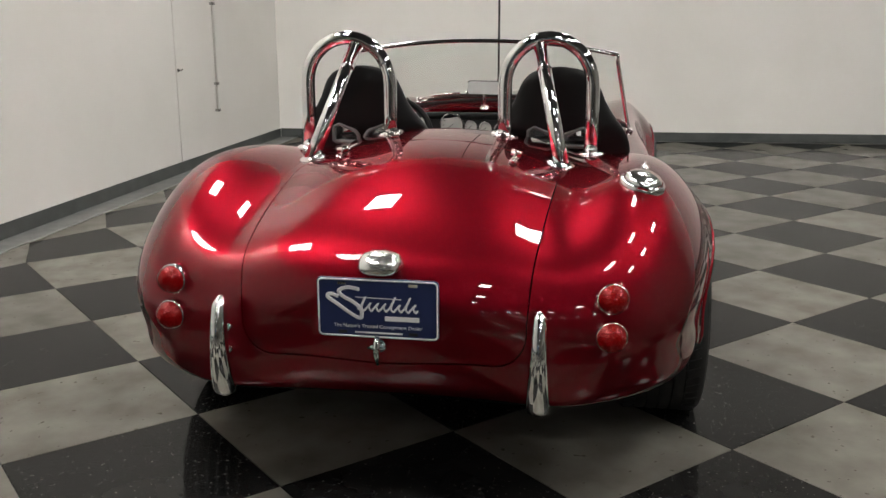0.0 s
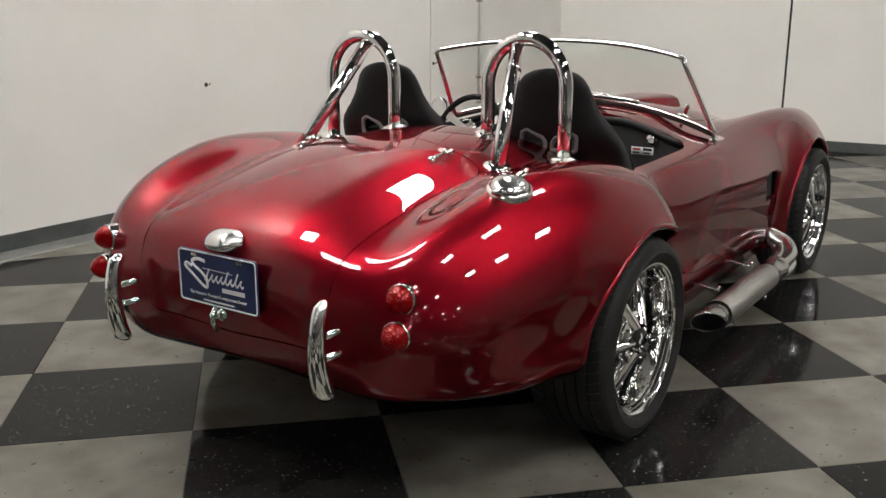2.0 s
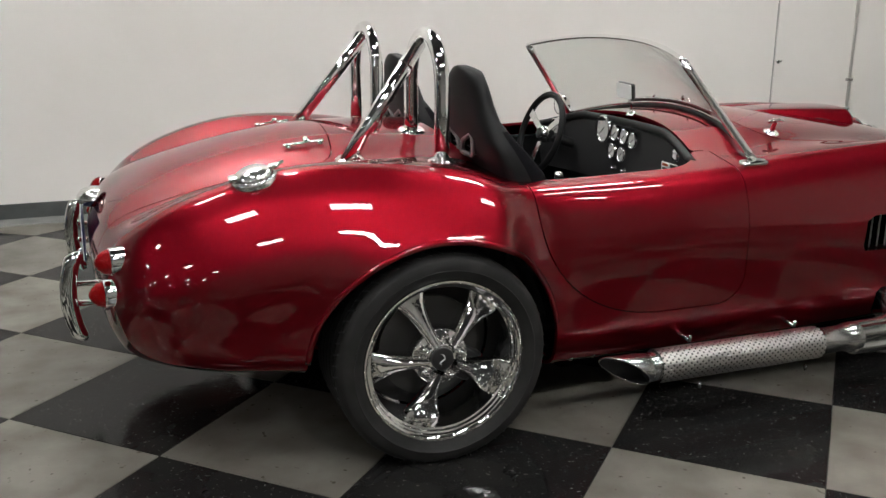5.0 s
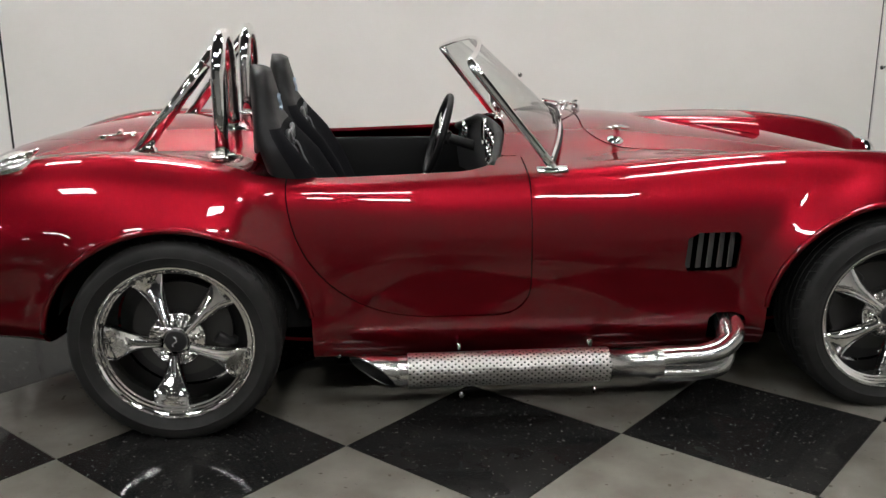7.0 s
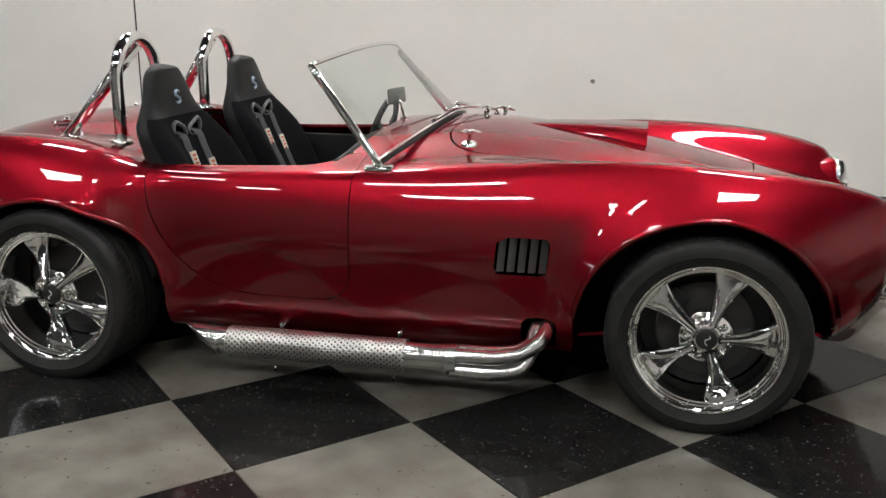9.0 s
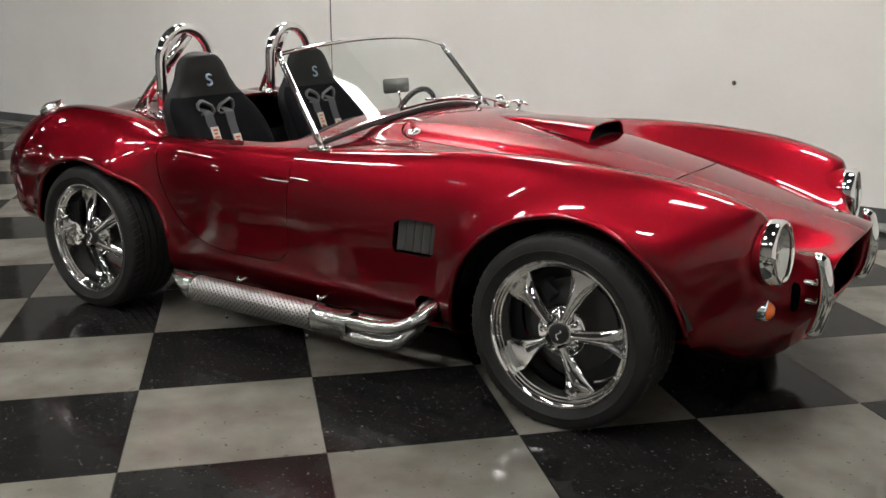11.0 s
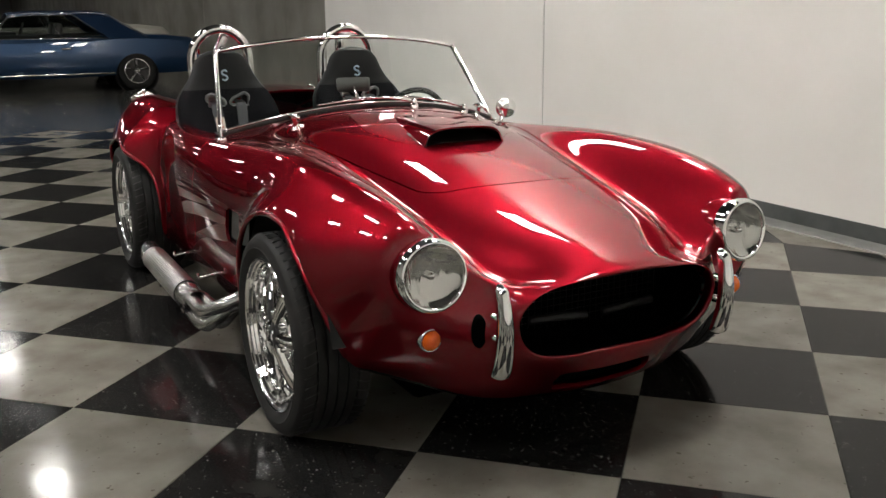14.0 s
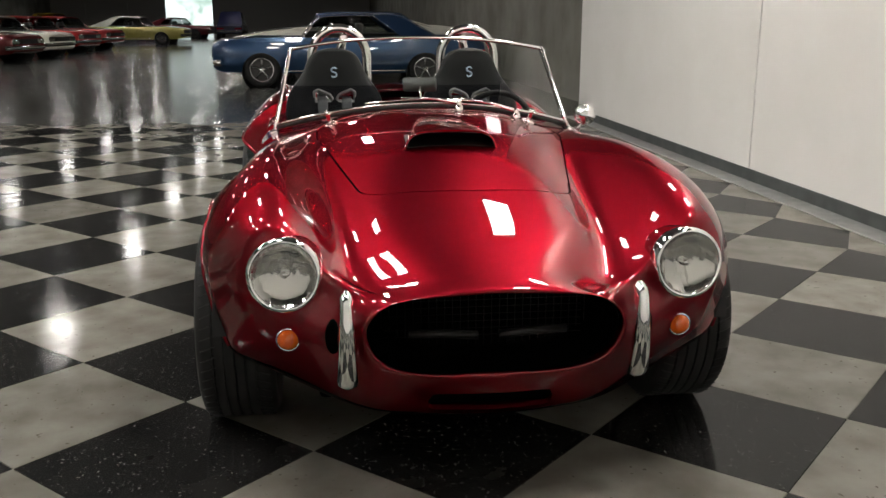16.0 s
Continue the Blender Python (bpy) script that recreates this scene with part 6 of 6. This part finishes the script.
        part("window_trim", tube([p + off for p in up] + [p + off for p in dn[::-1]], 0.008, 6), CHROME, car, "chrome window surround")
        part("windscreen_pillar", tube([base(foot) + off, side[1]], 0.02, 8), CHROME, car, "bright windscreen pillar")
        m0, m1 = up[4].lerp(up[5], 0.4), dn[4].lerp(dn[5], 0.7)
        part("window_divider", tube([m0 + off, m1 + off], 0.014, 8, flat=0.5, up=(1, 0, 0)), CHROME, car)
        part("drip_rail", tube([p + Vector((0, sg * 0.008, 0.004)) for p in side[1:]], 0.008, 8), CHROME, car)
    # wheels in their arches
    for x in (ax_f, ax_r):
        for s in (1, -1):
            edge = flank(x)
            part("wheel_arch", moved(revolve([(0.0, -0.30), (0.368, -0.30), (0.368, -0.012)], 36), Matrix.Translation((x, s * edge, 0.275)) @ Matrix.Diagonal((1, s, 1, 1))), JOINT, car, "black wheel arch")
            wl = new("wheel")
            wl.parent = car
            wl.matrix_basis = pose(x, s * (edge - 0.135), R, 0, 0, 0 if s > 0 else 180)
            part("tyre", revolve([(0.20, -0.09), (0.31, -0.1), (R, -0.075), (R, 0.075), (0.315, 0.1), (0.222, 0.092), (0.215, 0.08)], 40), RUBBER, wl)
            part("rim", revolve([(0.226, 0.094), (0.222, 0.104), (0.208, 0.10), (0.196, 0.07), (0.182, 0.03)], 40), CHROME, wl, "chrome wheel rim")
            part("wheel_disc", revolve([(0.0, 0.02), (0.186, 0.015)], 32), DISC, wl, "dark grey wheel centre")
            for k in range(5):
                part("spoke", moved(box(-0.021, 0.021, 0.03, 0.065, 0.03, 0.195, 0.01), Matrix.Rotation(2 * math.pi * k / 5, 4, "Y")), ALLOY, wl)
            part("hub", revolve([(0, 0.085), (0.04, 0.08), (0.05, 0.05)], 20), CHROME, wl)
    for x, k in ((L / 2 - 0.02, 1), (-L / 2 + 0.02, -1)):
        part("bumper", tube([(x - k * 0.14, -W / 2 * 0.93, 0.47), (x - k * 0.02, -W / 2 * 0.86, 0.47), (x + k * 0.02, -0.4, 0.47), (x + k * 0.03, 0, 0.47), (x + k * 0.02, 0.4, 0.47), (x - k * 0.02, W / 2 * 0.86, 0.47), (x - k * 0.14, W / 2 * 0.93, 0.47)], 0.045, 10, flat=1.4, up=(0, 0, 1)), CHROME, car, "chrome bumper")
    part("grille", box(L / 2 - 0.06, L / 2 + 0.004, -0.62, 0.62, 0.56, 0.72, 0.02), BLACK, car, "black grille")
    for s in (1, -1):
        for y in (0.52, 0.68):
            part("headlamp", moved(revolve([(0.0, 0.02), (0.06, 0.016), (0.075, 0.02), (0.08, -0.02)], 20, "X"), Matrix.Translation((L / 2 + 0.0, s * y, 0.64))), REFLECTOR, car, "round headlamp")
        part("tail_lamp", box(-L / 2 - 0.008, -L / 2 + 0.05, min(s * 0.35, s * 0.8), max(s * 0.35, s * 0.8), 0.60, 0.70, 0.01), LENS_RED, car, "red tail lamp bar")
        part("sill_trim", box(ax_r + 0.40, ax_f - 0.40, min(s * 0.90, s * 0.925), max(s * 0.90, s * 0.925), 0.30, 0.325, 0.004), CHROME, car, "bright sill strip")
        part("door_handle", box(-0.32, -0.16, min(s * 0.91, s * 0.945), max(s * 0.91, s * 0.945), 0.74, 0.765, 0.006), CHROME, car)
        part("side_mirror", moved(revolve([(0.0, 0.04), (0.04, 0.03), (0.05, 0.0), (0.0, 0.0)], 14, "X"), Matrix.Translation((-L / 2 + L * foot - 0.08, s * 0.915, sill + 0.02))), CHROME, car)
    return car


BLUE = paint("blue_metallic_paint", (0.018, 0.058, 0.135), 0.5)
BLUE_TOP = paint("dark_blue_roof", (0.014, 0.04, 0.10), 0.5)
YELLOW = paint("pale_yellow_paint", (0.55, 0.50, 0.14), 0.1)
YELLOW_B = paint("bright_yellow_paint", (0.7, 0.55, 0.02), 0.1)
CREAM = paint("cream_white_paint", (0.62, 0.60, 0.52), 0.1)
RED = paint("red_car_paint", (0.35, 0.012, 0.01), 0.3)
MAROON = paint("maroon_car_paint", (0.12, 0.006, 0.008), 0.3)
VAN = paint("dark_blue_paint", (0.012, 0.014, 0.05), 0.3)
coupe("blue_coupe", "metallic blue hardtop coupe with chrome bumpers, parked on the polished floor", BLUE, BLUE_TOP, (-14.75, 0.1, 0.0), -90, 5.15, 1.39, 0.055, 0.0, (0.325, -0.275), (0.68, 0.622, 0.31, 0.175), (0.42, 0.325))
coupe("striped_coupe", "white coupe with black bonnet stripes parked behind the blue one", CREAM, CREAM, (-17.2, 0.15, 0.0), -92, 5.1, 1.40, 0.06, 0.17, stripes=BLACK)
coupe("yellow_coupe", "pale yellow hardtop coupe with a cream roof", YELLOW, CREAM, (-45.5, -9.9, 0.0), 84, 5.5, 1.38)
coupe("red_coupe", "dark red coupe standing by the goods door", MAROON, MAROON, (-60.0, -9.9, 0.0), 80, 4.9, 1.35)
coupe("maroon_coupe", "dark maroon coupe at the front of the row of parked cars", MAROON, MAROON, (-24.6, -11.0, 0.0), 74, 4.9, 1.35)
coupe("white_coupe", "cream white coupe in the row of parked cars", CREAM, CREAM, (-28.1, -11.0, 0.0), 74, 4.9, 1.35)
coupe("red_coupe", "bright red coupe in the row of parked cars", RED, RED, (-32.2, -11.1, 0.0), 74, 4.9, 1.35)
coupe("red_coupe", "red coupe at the end of the row of parked cars", RED, RED, (-37.0, -11.2, 0.0), 74, 4.9, 1.35)
coupe("yellow_pickup", "bright yellow car standing beyond the row", YELLOW_B, YELLOW_B, (-58.0, -17.2, 0.0), 60, 4.8, 1.6)
coupe("dark_van", "dark blue estate car near the goods door", VAN, VAN, (-62.0, -6.5, 0.0), 180, 4.6, 1.75)
